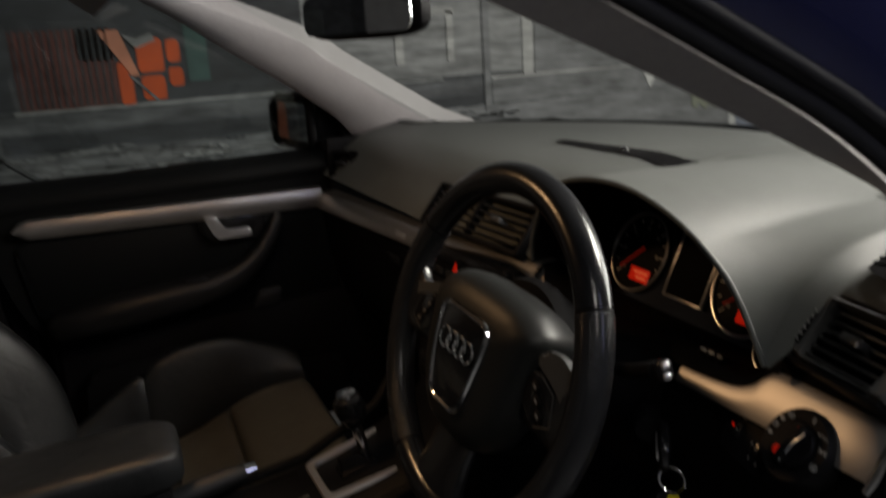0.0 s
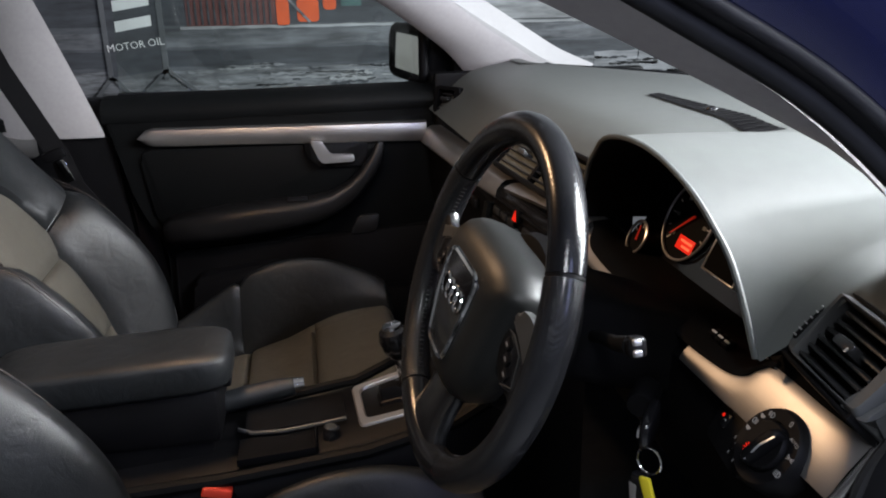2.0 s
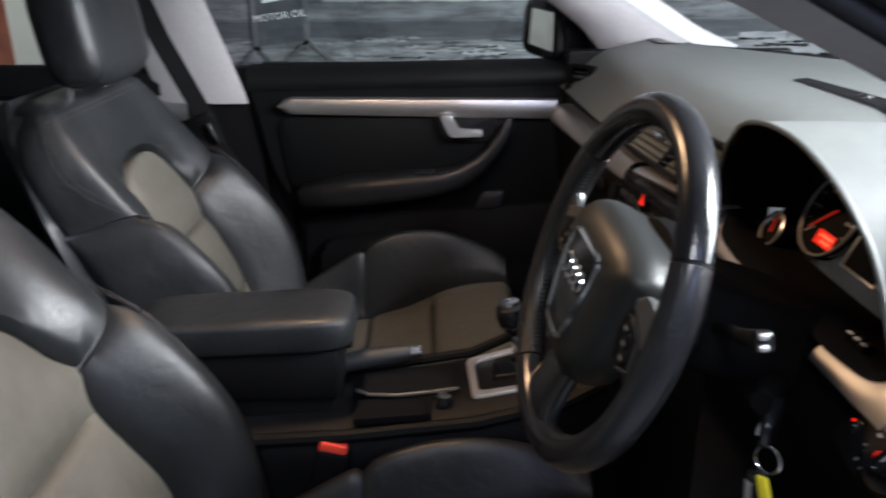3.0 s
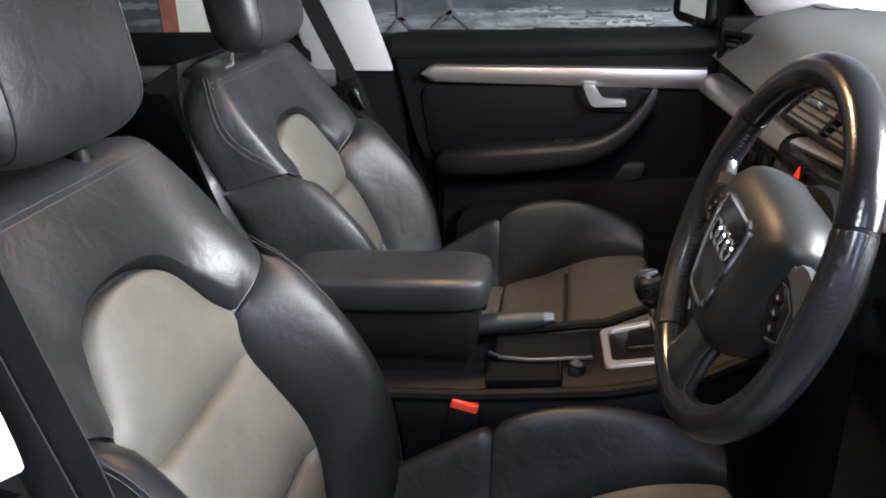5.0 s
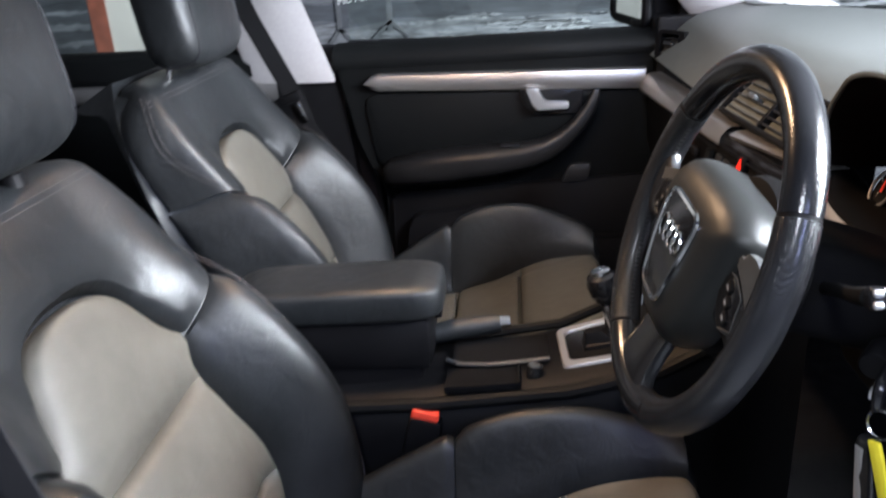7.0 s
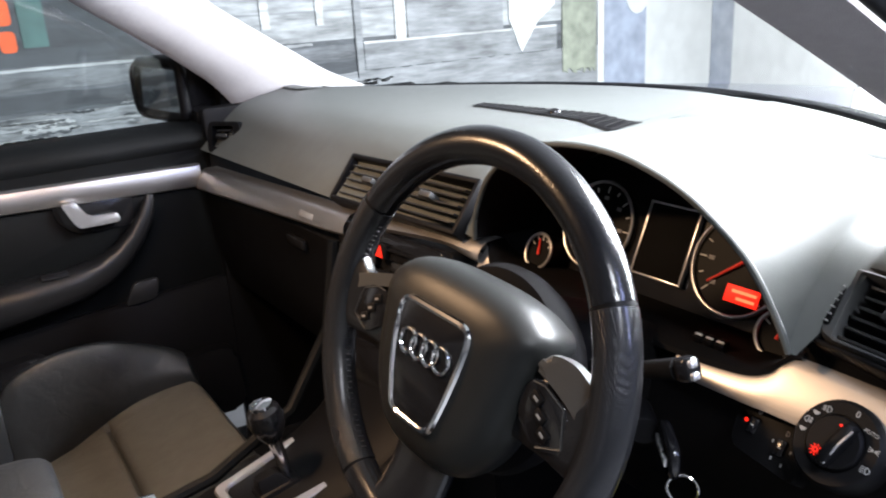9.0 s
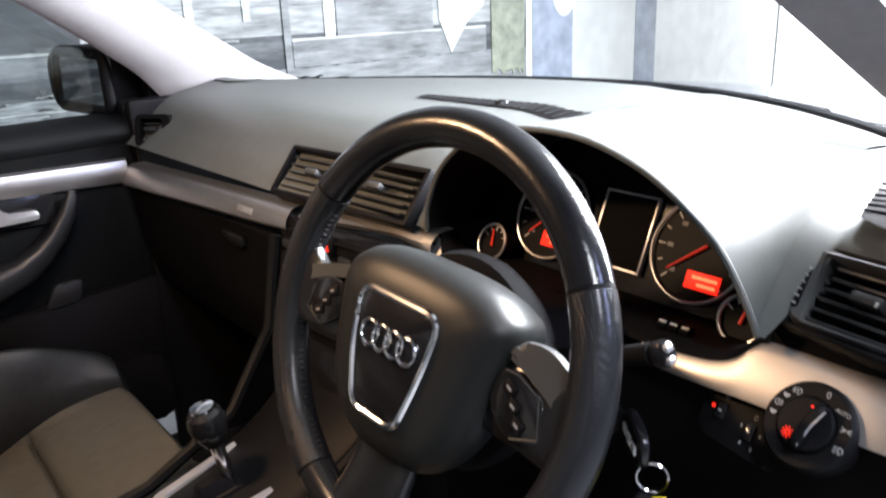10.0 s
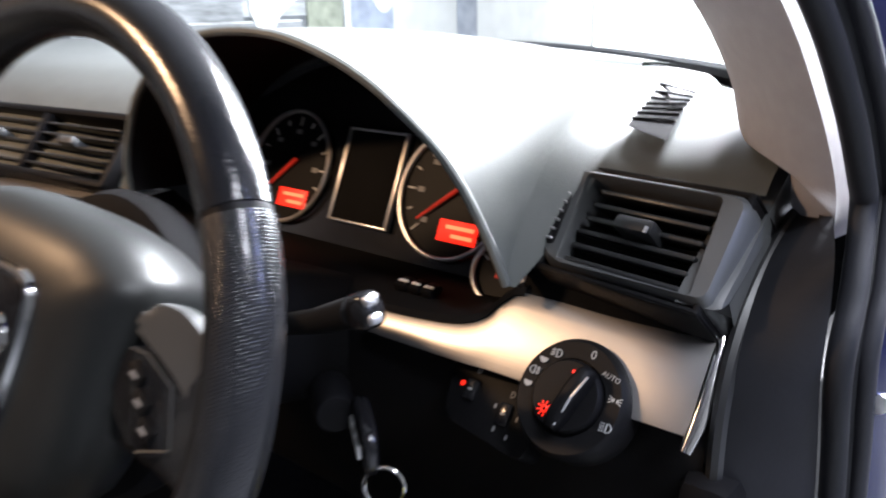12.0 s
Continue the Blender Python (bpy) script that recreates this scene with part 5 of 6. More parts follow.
part("console_rail", tube([(-0.066, -0.60, 0.500), (-0.070, -0.25, 0.522), (-0.078, -0.05, 0.548), (-0.095, 0.08, 0.600), (-0.115, 0.16, 0.70), (-0.118, 0.185, 0.83)], 0.009, 8), M_CARD, console)
m_pl = frame_matrix((0.0150, 0.013, 0.5650), Vector((1, 0.04, 0)).normalized(), Vector((0, 0.975, 0.22)).normalized(), Vector((0, -0.22, 0.975)).normalized())
outer = rounded([(-0.0590, -0.073), (0.0620, -0.073), (0.072, 0.098), (-0.072, 0.098)], 0.012)
inner_o = rounded([(-0.045, -0.060), (0.045, -0.060), (0.059, 0.086), (-0.057, 0.086)], 0.012)
n = len(outer)
rows = [[m_pl @ Vector((x, y, z)) for x, y in o] for o, z in ((outer, -0.012), (outer, 0.003), ([(x * 0.97, y * 0.97) for x, y in outer], 0.006), ([(x * 1.04, y * 1.03) for x, y in inner_o], 0.006), (inner_o, 0.003), (inner_o, -0.012))]
part("shifter_frame", grid(rows, close_v=True), M_SATIN, console, "satin silver gear gate frame")
bo = []
for k in range(11):
    s = k / 10
    wob = 0.004 * math.sin(k * 2.9)
    bo.append([m_pl @ Vector((x * (1 - 0.84 * s ** 0.8) + 0.004 * s, y * (1 - 0.84 * s ** 0.8) - 0.018 * s, -0.016 + 0.042 * s * s + (wob * 0.6 if 0 < k < 10 else 0))) for x, y in inner_o])
gear = thing("gear_lever", (0.035, 0.03, 0.56), "black gear lever with a chrome topped knob and leather gaiter", "gear lever")
part("gaiter", loft(bo), M_BLACK, gear, "folded black leather gaiter")
part("lever_shaft", tube([(0.018, 0.022, 0.575), (0.018, 0.018, 0.602), (0.017, 0.010, 0.640)], [0.0075, 0.0085, 0.0095], 14), M_CHROME, gear)
part("knob", lathe([(0.008, -0.032), (0.014, -0.026), (0.021, -0.012), (0.024, 0.004), (0.021, 0.017), (0.014, 0.0225), (0.0005, 0.0225)], 28, pose(0.017, 0.006, 0.660, 12, 0, 0)), M_GLOSSY, gear, "rounded black knob")
part("knob_cap", lathe([(0.0150, 0.0), (0.0145, 0.004), (0.010, 0.0055), (0.0005, 0.006)], 24, pose(0.017, 0.002, 0.682, 12, 0, 0)), M_CHROME, gear, "chrome cap with the gear pattern")
part("storage_tray", joined(rbox(0.062, 0.11, 0.004, 0.001, pose(0.080, -0.178, 0.538, 4)), rbox(0.004, 0.11, 0.012, 0.001, pose(0.112, -0.178, 0.541, 4)), rbox(0.062, 0.004, 0.012, 0.001, pose(0.080, -0.122, 0.545, 4))), M_MATT, console, "shallow black storage tray")
part("socket_cap", lathe([(0.0095, 0.0), (0.0085, 0.002), (0.0005, 0.003)], 20, pose(0.0775, -0.0995, 0.559, -8)), M_SPOKE, console, "worn grey socket cap")
part("power_socket", lathe([(0.013, -0.01), (0.013, 0.004), (0.0105, 0.008), (0.0105, 0.012), (0.0005, 0.012)], 24, pose(0.079, -0.098, 0.547, -8)), M_GLOSSY, console, "black capped power socket")
part("brake_surround", tube([(0.052, -0.075, 0.556), (0.055, -0.12, 0.552), (0.054, -0.17, 0.546), (0.046, -0.215, 0.543), (0.03, -0.235, 0.542)], 0.0032, 8), M_SPOKE, console, "grey metal edge of the brake recess")
part("brake_recess", rbox(0.075, 0.15, 0.004, 0.001, pose(0.008, -0.15, 0.5475, 4)), M_MATT, console)
brake = thing("handbrake", (0.0, -0.2, 0.53), "black leather handbrake lever with a chrome button", "handbrake")
part("lever", tube([(-0.020, -0.335, 0.548), (-0.022, -0.285, 0.556), (-0.025, -0.225, 0.566), (-0.027, -0.175, 0.573), (-0.028, -0.150, 0.576)], [0.012, 0.0165, 0.018, 0.017, 0.014], 14), M_LEATHER, brake)
part("release_button", tube([(-0.028, -0.152, 0.576), (-0.028, -0.134, 0.578)], [0.0125, 0.010], 14), M_CHROME, brake, "chrome release button")
rest = thing("armrest_console", (0.005, -0.4, 0.5), "black leather covered armrest box between the seats", "armrest console")
part("armrest_pad", blob(0.068, 0.168, 0.030, 0.35, pose(0.004, -0.402, 0.648, 2), 36, 16), M_LEATHER, rest, "padded black leather lid")
part("armrest_box", joined(rbox(0.118, 0.30, 0.09, 0.012, pose(0.004, -0.405, 0.585)), rbox(0.105, 0.28, 0.07, 0.01, pose(0.004, -0.41, 0.52))), M_BLACK, rest)
part("armrest_latch", rbox(0.03, 0.012, 0.012, 0.003, pose(0.004, -0.246, 0.615)), M_BLACK, rest)

# centre stack
stack = thing("centre_stack", (0.0, 0.2, 0.6), "black centre stack with a radio and hazard switch", "centre stack")
m_st = frame_matrix((0.000, 0.206, 0.836), Vector((1, 0.10, 0)).normalized(), Vector((0, 0.17, 0.985)).normalized(), Vector((0.10, -0.985, 0.17)).normalized())
part("stack_body", prism(rounded([(-0.118, 0.026), (0.135, 0.026), (0.13, -0.10), (0.11, -0.27), (-0.10, -0.27), (-0.118, -0.10)], 0.012), -0.10, -0.004, 0.004, m_st), M_BLACK, stack)
part("upper_slot", prism(rounded([(-0.112, 0.026), (0.130, 0.026), (0.130, -0.006), (-0.112, -0.006)], 0.010), -0.004, 0.006, 0.004, m_st), M_GLOSSY, stack, "gloss black upper storage slot")
part("slot_lip", rbox(0.20, 0.004, 0.012, 0.0015, m_st @ pose(0.012, 0.008, 0.006)), M_BLACK, stack)
hz = part("hazard_switch", rbox(0.026, 0.020, 0.008, 0.002, m_st @ pose(0.006, 0.004, 0.010)), M_BLACK, stack, "hazard warning switch")
part("hazard_triangle", prism([(-0.0080, -0.0080), (0.0080, -0.0080), (0, 0.0085)], 0.0, 0.0006, 0, m_st @ pose(0.006, 0.004, 0.0143)), M_REDGLOW, hz, "glowing red triangle", smooth=False)
for i in range(6):
    part("row_button", rbox(0.026, 0.012, 0.006, 0.002, m_st @ pose(-0.09 + 0.032 * i + (0.03 if i > 2 else 0), -0.014, 0.004)), M_SLAT, stack)
radio = part("radio", prism(rounded([(-0.105, -0.024), (0.115, -0.024), (0.113, -0.12), (-0.103, -0.12)], 0.008), -0.002, 0.006, 0.003, m_st), M_GLOSSY, stack, "dark car radio")
for i in range(2):
    part("radio_knob", lathe([(0.013, 0), (0.0125, 0.012), (0.0005, 0.013)], 20, m_st @ pose(-0.078 + 0.166 * i, -0.09, 0.005)), M_SLAT, radio)
part("climate_panel", prism(rounded([(-0.10, -0.135), (0.11, -0.135), (0.105, -0.20), (-0.095, -0.20)], 0.008), -0.002, 0.006, 0.003, m_st), M_GLOSSY, stack, "dark climate control panel")

# ---------------------------------------------------------------- passenger door
ex = Vector((0.045, 1, 0)).normalized()
m_dr = frame_matrix((-0.741, 0, 0), ex, Vector((0, 0, 1)), Vector((1, -0.045, 0)).normalized())
door = thing("passenger_door", (-0.74, -0.15, 0.28), "black front passenger door with an aluminium strip", "car door")
card = part("door_card", prism(rounded([(-0.46, 0.30), (0.22, 0.30), (0.235, 0.893), (-0.548, 0.885), (-0.500, 0.667), (-0.445, 0.573)], [0.02, 0.02, 0.01, 0.01, 0.06, 0.05]), -0.07, -0.016, 0.008, m_dr), M_CARD, door, "black vinyl door card")
rows = []
for i in range(41):
    s = -0.555 + 0.825 * i / 40
    up = 0.002 + 0.016 * (s + 0.555) / 0.825
    rows.append([m_dr @ Vector((s, z + up, d)) for z, d in ((0.926, -0.085), (0.9245, -0.055), (0.919, -0.034), (0.908, -0.020), (0.894, -0.012), (0.882, -0.010), (0.872, -0.014), (0.868, -0.030), (0.868, -0.06))])
part("belt_pad", grid(rows), M_CARD, door, "padded black window sill")


def strip(mm, s0, s1, z, parent, mat=M_TRIM):
    rows = []
    for i in range(41):
        t = i / 40
        s = s0 + (s1 - s0) * t
        hgt = (0.0200 + 0.0045 * t) * min(1.0, (t / 0.04)) ** 0.5 + 0.0005
        sl = 0.007 * (0.5 - t)
        rows.append([mm @ Vector((s, z + sl + a * hgt, d)) for a, d in ((1.0, -0.02), (1.0, -0.006), (0.85, 0.000), (0.4, 0.004), (-0.3, 0.0035), (-0.85, -0.001), (-1.0, -0.007), (-1.0, -0.02))])
    return part("door_strip", grid(rows), mat, parent, "brushed aluminium door strip")


strip(m_dr, -0.479, 0.180, 0.837, door)
# field above the armrest, armrest and its pull handle
part("upper_field", prism(rounded([(-0.455, 0.60), (0.05, 0.70), (0.085, 0.812), (-0.485, 0.812)], [0.06, 0.06, 0.02, 0.03]), -0.02, -0.010, 0.006, m_dr), M_CARD, card)
path = [(-0.440, 0.622, 0.020, 0.022), (-0.422, 0.624, 0.034, 0.032), (-0.30, 0.638, 0.040, 0.035), (-0.18, 0.651, 0.037, 0.034), (-0.09, 0.662, 0.032, 0.028), (-0.04, 0.678, 0.027, 0.022), (0.0, 0.705, 0.022, 0.019), (0.030, 0.736, 0.018, 0.016), (0.055, 0.773, 0.015, 0.012), (0.067, 0.802, 0.011, 0.008), (0.070, 0.815, 0.007, 0.005)]
rings = []
for i, (s, z, hh, dd) in enumerate(path):
    a, b = path[max(0, i - 1)], path[min(len(path) - 1, i + 1)]
    d = Vector((b[0] - a[0], b[1] - a[1])).normalized()
    nrm = Vector((-d.y, d.x))
    rings.append([m_dr @ Vector((s + nrm.x * hh * math.copysign(abs(math.cos(t)) ** 0.7, math.cos(t)), z + nrm.y * hh * math.copysign(abs(math.cos(t)) ** 0.7, math.cos(t)), 0.012 + dd * 1.3 * math.copysign(abs(math.sin(t)) ** 0.7, math.sin(t)))) for t in (2 * math.pi * k / 18 for k in range(18))])
part("armrest", loft(rings), M_ARM, door, "black padded armrest with a sweeping pull handle")
part("window_switch", rbox(0.05, 0.02, 0.006, 0.002, m_dr @ pose(-0.13, 0.690, 0.030, -70)), M_GLOSSY, door)
part("door_handle", prism(rounded([(-0.094, 0.822), (-0.067, 0.822), (-0.048, 0.790), (0.006, 0.788), (0.008, 0.772), (-0.066, 0.770), (-0.076, 0.780)], 0.006), 0.004, 0.016, 0.003, m_dr), M_SATIN, door, "satin silver inner door handle")
part("handle_recess", prism(rounded([(-0.110, 0.822), (0.040, 0.822), (0.035, 0.756), (-0.075, 0.756), (-0.105, 0.785)], 0.015), -0.012, -0.004, 0.002, m_dr), M_GLOSSY, door)
part("lower_moulding", prism(rounded([(-0.44, 0.30), (0.215, 0.30), (0.215, 0.608), (-0.430, 0.566)], 0.02), -0.02, -0.004, 0.006, m_dr), M_BLACK, door)
part("map_pocket", prism(rounded([(-0.41, 0.30), (0.20, 0.30), (0.19, 0.455), (-0.14, 0.455), (-0.180, 0.538), (-0.385, 0.512)], 0.03), -0.01, 0.030, 0.010, m_dr), M_BLACK, door, "black map pocket")
part("door_reflector", prism(rounded([(-0.012, 0.588), (0.052, 0.594), (0.062, 0.637), (0.010, 0.634)], 0.012), -0.006, 0.004, 0.002, m_dr), M_SLAT, door, "grey door lamp lens")
# added black sheet, hides the blue skin in the gap behind the door
part("door_gap_sheet", prism(rounded([(-0.62, 0.30), (-0.46, 0.30), (-0.53, 0.92), (-0.62, 0.92)], 0.01), -0.13, -0.09, 0.004, m_dr), M_RUBBER, door, "black sheet added behind the rear door gap")
# mirror triangle, window glass, outer skin
part("mirror_sail", prism(rounded([(0.252, 0.916), (0.37, 0.916), (0.34, 0.985), (0.268, 1.040), (0.258, 1.030)], 0.01), -0.09, -0.045, 0.006, m_dr), M_MATT, door, "black mirror corner panel")
part("window_seal", rbox(0.80, 0.012, 0.012, 0.003, m_dr @ pose(-0.13, 0.927, -0.088)), M_RUBBER, door)
pane = part("window_pane", prism([(-0.53, 0.91), (0.20, 0.91), (0.19, 1.04), (-0.10, 1.30), (-0.50, 1.36)], -0.098, -0.094, 0, m_dr), M_GLASS, door, "clear side window", smooth=False)
pane.visible_shadow = False
part("door_skin", prism([(-0.54, 0.28), (0.46, 0.28), (0.44, 0.895), (-0.54, 0.895)], -0.20, -0.16, 0.01, m_dr), M_PAINT, door, "dark blue painted outer skin")

# exterior mirror
mir = thing("door_mirror", (-0.92, 0.2, 0.93), "black and blue exterior door mirror", "door mirror")
m_mi = pose(-0.892, 0.170, 1.003, 0, 0, 20.5)
part("mirror_shell", blob(0.112, 0.055, 0.070, 0.50, m_mi @ pose(-0.006, 0.035, 0), 30, 18), M_BLACK, mir, "dark mirror shell")
part("mirror_glass", prism(rounded([(-0.046, -0.042), (0.094, -0.052), (0.094, 0.048), (-0.032, 0.054)], 0.016), 0, 0.003, 0, m_mi @ frame_matrix((0, -0.0225, 0), Vector((1, 0, 0)), Vector((0, 0, 1)), Vector((0, -1, 0)))), M_MIRROR, mir, "silvered mirror glass", smooth=False)
part("mirror_rim", tube([m_mi @ Vector((x, -0.021, z)) for x, z in rounded([(-0.058, -0.048), (0.100, -0.058), (0.100, 0.054), (-0.043, 0.061)], 0.020)], 0.0125, 10, True), M_BLACK, mir, "black rim round the glass")
part("mirror_arm", rbox(0.12, 0.05, 0.035, 0.01, pose(-0.82, 0.22, 0.955, 0, 10, 0)), M_BLACK, mir)

# rear passenger door
rdoor = thing("rear_passenger_door", (-0.78, -1.05, 0.28), "black rear passenger door with an aluminium strip", "car door")
m_rd = frame_matrix((-0.795, -1.0, 0), Vector((0, 1, 0)), Vector((0, 0, 1)), Vector((1, 0, 0)))
part("door_card", prism(rounded([(-0.55, 0.30), (0.36, 0.30), (0.36, 0.86), (-0.55, 0.86)], 0.02), -0.05, -0.01, 0.008, m_rd), M_CARD, rdoor)
rows = []
for i in range(21):
    s = -0.55 + 0.91 * i / 20
    rows.append([m_rd @ Vector((s, z, d)) for z, d in ((0.930, -0.06), (0.928, -0.03), (0.915, -0.008), (0.890, 0.0), (0.862, -0.004), (0.858, -0.03))])
part("belt_pad", grid(rows), M_CARD, rdoor)
strip(m_rd, -0.50, 0.30, 0.828, rdoor)
pane = part("window_pane", prism([(-0.55, 0.91), (0.30, 0.91), (0.28, 1.34), (-0.50, 1.30)], -0.052, -0.048, 0, m_rd), M_GLASS, rdoor, "clear rear side window", smooth=False)
pane.visible_shadow = False
part("door_skin", prism([(-0.56, 0.28), (0.44, 0.28), (0.44, 0.88), (-0.56, 0.88)], -0.14, -0.10, 0.01, m_rd), M_PAINT, rdoor)

bench = thing("rear_bench", (0.0, -1.3, 0.3), "black leather rear bench seat", "rear seat")
part("bench_cushion", blob(0.66, 0.27, 0.10, 0.35, pose(0, -1.18, 0.42, 4)), M_LEATHER, bench)
part("bench_back", blob(0.66, 0.09, 0.30, 0.35, pose(0, -1.50, 0.72, 20)), M_LEATHER, bench)

# ---------------------------------------------------------------- body shell
body = thing("saloon_car", (0.0, 0.0, 0.18), "dark blue car body shell with grey pillar trim", "car")


def ribbon(e1, e2, thick, n=40):
    """A trim between two edges, with a rounded section; thick: outward vector of its depth."""
    rows = []
    for i in range(n + 1):
        a = through_points(e1, i / n)
        b = through_points(e2, i / n)
        t = Vector(thick)
        rows.append([a + t, a + t * 0.25, a, a.lerp(b, 0.12) - t * 0.12, a.lerp(b, 0.5) - t * 0.22, a.lerp(b, 0.88) - t * 0.12, b, b + t * 0.25, b + t])
    return grid(rows)


left_in = [(-0.752, 0.566, 0.950), (-0.737, 0.468, 0.992), (-0.717, 0.388, 1.038), (-0.694, 0.290, 1.096), (-0.673, 0.205, 1.148), (-0.655, 0.134, 1.196), (-0.622, -0.062, 1.276), (-0.580, -0.22, 1.345)]
left_out = [(-0.778, 0.300, 0.928), (-0.768, 0.284, 0.958), (-0.747, 0.235, 1.012), (-0.729, 0.180, 1.055), (-0.708, 0.105, 1.108), (-0.682, 0.010, 1.170), (-0.650, -0.125, 1.262), (-0.610, -0.28, 1.345)]
part("pillar_trim", ribbon(left_in, left_out, (-0.05, 0.05, 0.02)), M_PILLAR, body, "pale grey windscreen pillar trim")
right_in = [(0.700, 0.325, 0.934), (0.700, 0.308, 0.961), (0.674, 0.320, 0.967), (0.662, 0.322, 1.000), (0.652, 0.285, 1.042), (0.645, 0.190, 1.091), (0.639, 0.070, 1.149), (0.628, -0.12, 1.237), (0.605, -0.30, 1.34)]
right_out = [(0.722, 0.328, 0.918), (0.728, 0.301, 0.935), (0.727, 0.296, 0.955), (0.722, 0.270, 0.994), (0.710, 0.237, 1.042), (0.686, 0.172, 1.106), (0.672, 0.077, 1.162), (0.660, -0.10, 1.254), (0.640, -0.29, 1.355)]
part("pillar_trim", ribbon(right_in, right_out, (0.0, 0.03, -0.004)), M_PILLAR, body, "pale grey windscreen pillar trim")
# seals and painted frame round the driver's opening
def along(e, off):
    return [tuple(Vector(p) + Vector(off)) for p in e]
low = [(0.738, 0.310, 0.940), (0.744, 0.285, 0.905), (0.746, 0.267, 0.870), (0.747, 0.288, 0.790), (0.750, 0.295, 0.65), (0.753, 0.27, 0.48), (0.760, 0.17, 0.36), (0.775, -0.10, 0.325), (0.775, -0.32, 0.325), (0.770, -0.40, 0.42), (0.763, -0.425, 0.60), (0.762, -0.458, 0.77), (0.770, -0.505, 0.86), (0.762, -0.54, 1.02), (0.70, -0.55, 1.33)]
seal = right_out[:1:-1]
seal = along(seal, (0.010, 0.006, 0.002)) + low
n = 150
part("door_seal", tube([through_points(seal, i / n) for i in range(n + 1)], 0.0065, 12), M_RUBBER, body, "black rubber door seal")
base_loop = [through_points(seal, i / n) for i in range(n + 1)]
cen = Vector((0.76, -0.12, 0.8))
rows, rim2, rows2 = [], [], []
for q in base_loop:
    out = Vector((0, (q - cen).y, (q - cen).z)).normalized()
    rows.append([q + out * 0.004, q + out * 0.007 + Vector((0.003, 0, 0)), q + out * 0.010 + Vector((0.006, 0, 0)), q + out * 0.013 + Vector((0.008, 0, 0))])
    rim2.append(q + out * 0.0145 + Vector((0.009, 0, 0)))
    rows2.append([q + out * 0.017 + Vector((0.010, 0, 0)), q + out * 0.025 + Vector((0.016, 0, 0)), q + out * 0.042 + Vector((0.022, 0, 0)), q + out * 0.075 + Vector((0.028, 0, 0)), q + out * 0.130 + Vector((0.032, 0, 0)), q + out * 0.20 + Vector((0.034, 0, 0))])
part("seal_flange", grid(rows), M_RUBBER, body, "black flange between the seals")
part("outer_seal", tube(rim2, 0.0050, 10), M_SEALGREY, body, "grey rubber outer seal")
part("door_frame", grid(rows2), M_PAINT, body, "dark blue painted door frame")
part("door_striker", joined(rbox(0.02, 0.012, 0.05, 0.003, pose(0.79, -0.475, 0.62)), tube([(0.80, -0.46, 0.635), (0.815, -0.455, 0.635), (0.815, -0.455, 0.605), (0.80, -0.46, 0.605)], 0.004, 8)), M_SATIN, body, "steel door striker")
part("hinge_bolt", lathe([(0.006, 0), (0.0055, 0.004), (0.0005, 0.005)], 12, pose(0.760, 0.296, 0.849, 90, 0, 0)), M_SATIN, body, "steel bolt")
side_in = [(0.700, 0.325, 0.930), (0.697, 0.298, 0.912), (0.696, 0.266, 0.884), (0.697, 0.246, 0.848), (0.697, 0.244, 0.790), (0.698, 0.240, 0.68), (0.702, 0.235, 0.50)]
side_out = [(0.728, 0.296, 0.938), (0.738, 0.264, 0.930), (0.740, 0.261, 0.905), (0.740, 0.262, 0.865), (0.741, 0.280, 0.79), (0.744, 0.290, 0.66), (0.748, 0.28, 0.50)]
part("dash_side_cover", ribbon(side_in, side_out, (-0.012, 0.02, 0)), M_RUBBER, body, "black cover at the end of the dash")
part("inner_seal", tube([through_points(along(side_in, (0.004, -0.001, 0)), i / 50) for i in range(51)], 0.0045, 8), M_SLAT, body, "grey rubber edge")
# B pillars
for sg, y0, wide in ((1, -0.489, 0.0), (-1, -0.570, 0.036)):
    e1 = [(sg * (0.742 + wide), y0 + 0.018, 0.845), (sg * (0.739 + wide), y0 + 0.015, 0.87), (sg * (0.722 + wide), y0 - 0.035, 1.03), (sg * (0.69 + wide), y0 - 0.09, 1.20), (sg * (0.63 + wide), y0 - 0.14, 1.36)]
    deep = 0.13 if sg < 0 else 0.0
    e2 = [(sg * (0.768 + wide), y0 - 0.070 - deep, 0.845), (sg * (0.765 + wide), y0 - 0.072 - deep, 0.87), (sg * (0.748 + wide), y0 - 0.105 - deep, 1.03), (sg * (0.70 + wide), y0 - 0.15 - deep * 0.8, 1.20), (sg * (0.63 + wide), y0 - 0.20 - deep * 0.6, 1.36)]
    part("pillar_trim", ribbon(e1, e2, (sg * 0.045, -0.03, 0)), M_PILLAR, body, "pale grey centre pillar trim")
    e1 = [(sg * (0.76 + wide), y0 + 0.03, 0.842), (sg * (0.765 + wide), y0 + 0.045, 0.65), (sg * (0.77 + wide), y0 + 0.06, 0.45), (sg * (0.77 + wide), y0 + 0.08, 0.30)]
    e2 = [(sg * (0.76 + wide), y0 - 0.14, 0.842), (sg * (0.765 + wide), y0 - 0.15, 0.65), (sg * (0.77 + wide), y0 - 0.16, 0.45), (sg * (0.77 + wide), y0 - 0.18, 0.30)]
    part("pillar_cover", ribbon(e1, e2, (sg * 0.04, 0, 0)), M_BLACK, body, "black lower pillar cover")
# roof, floor, firewall and far panels
rows = []
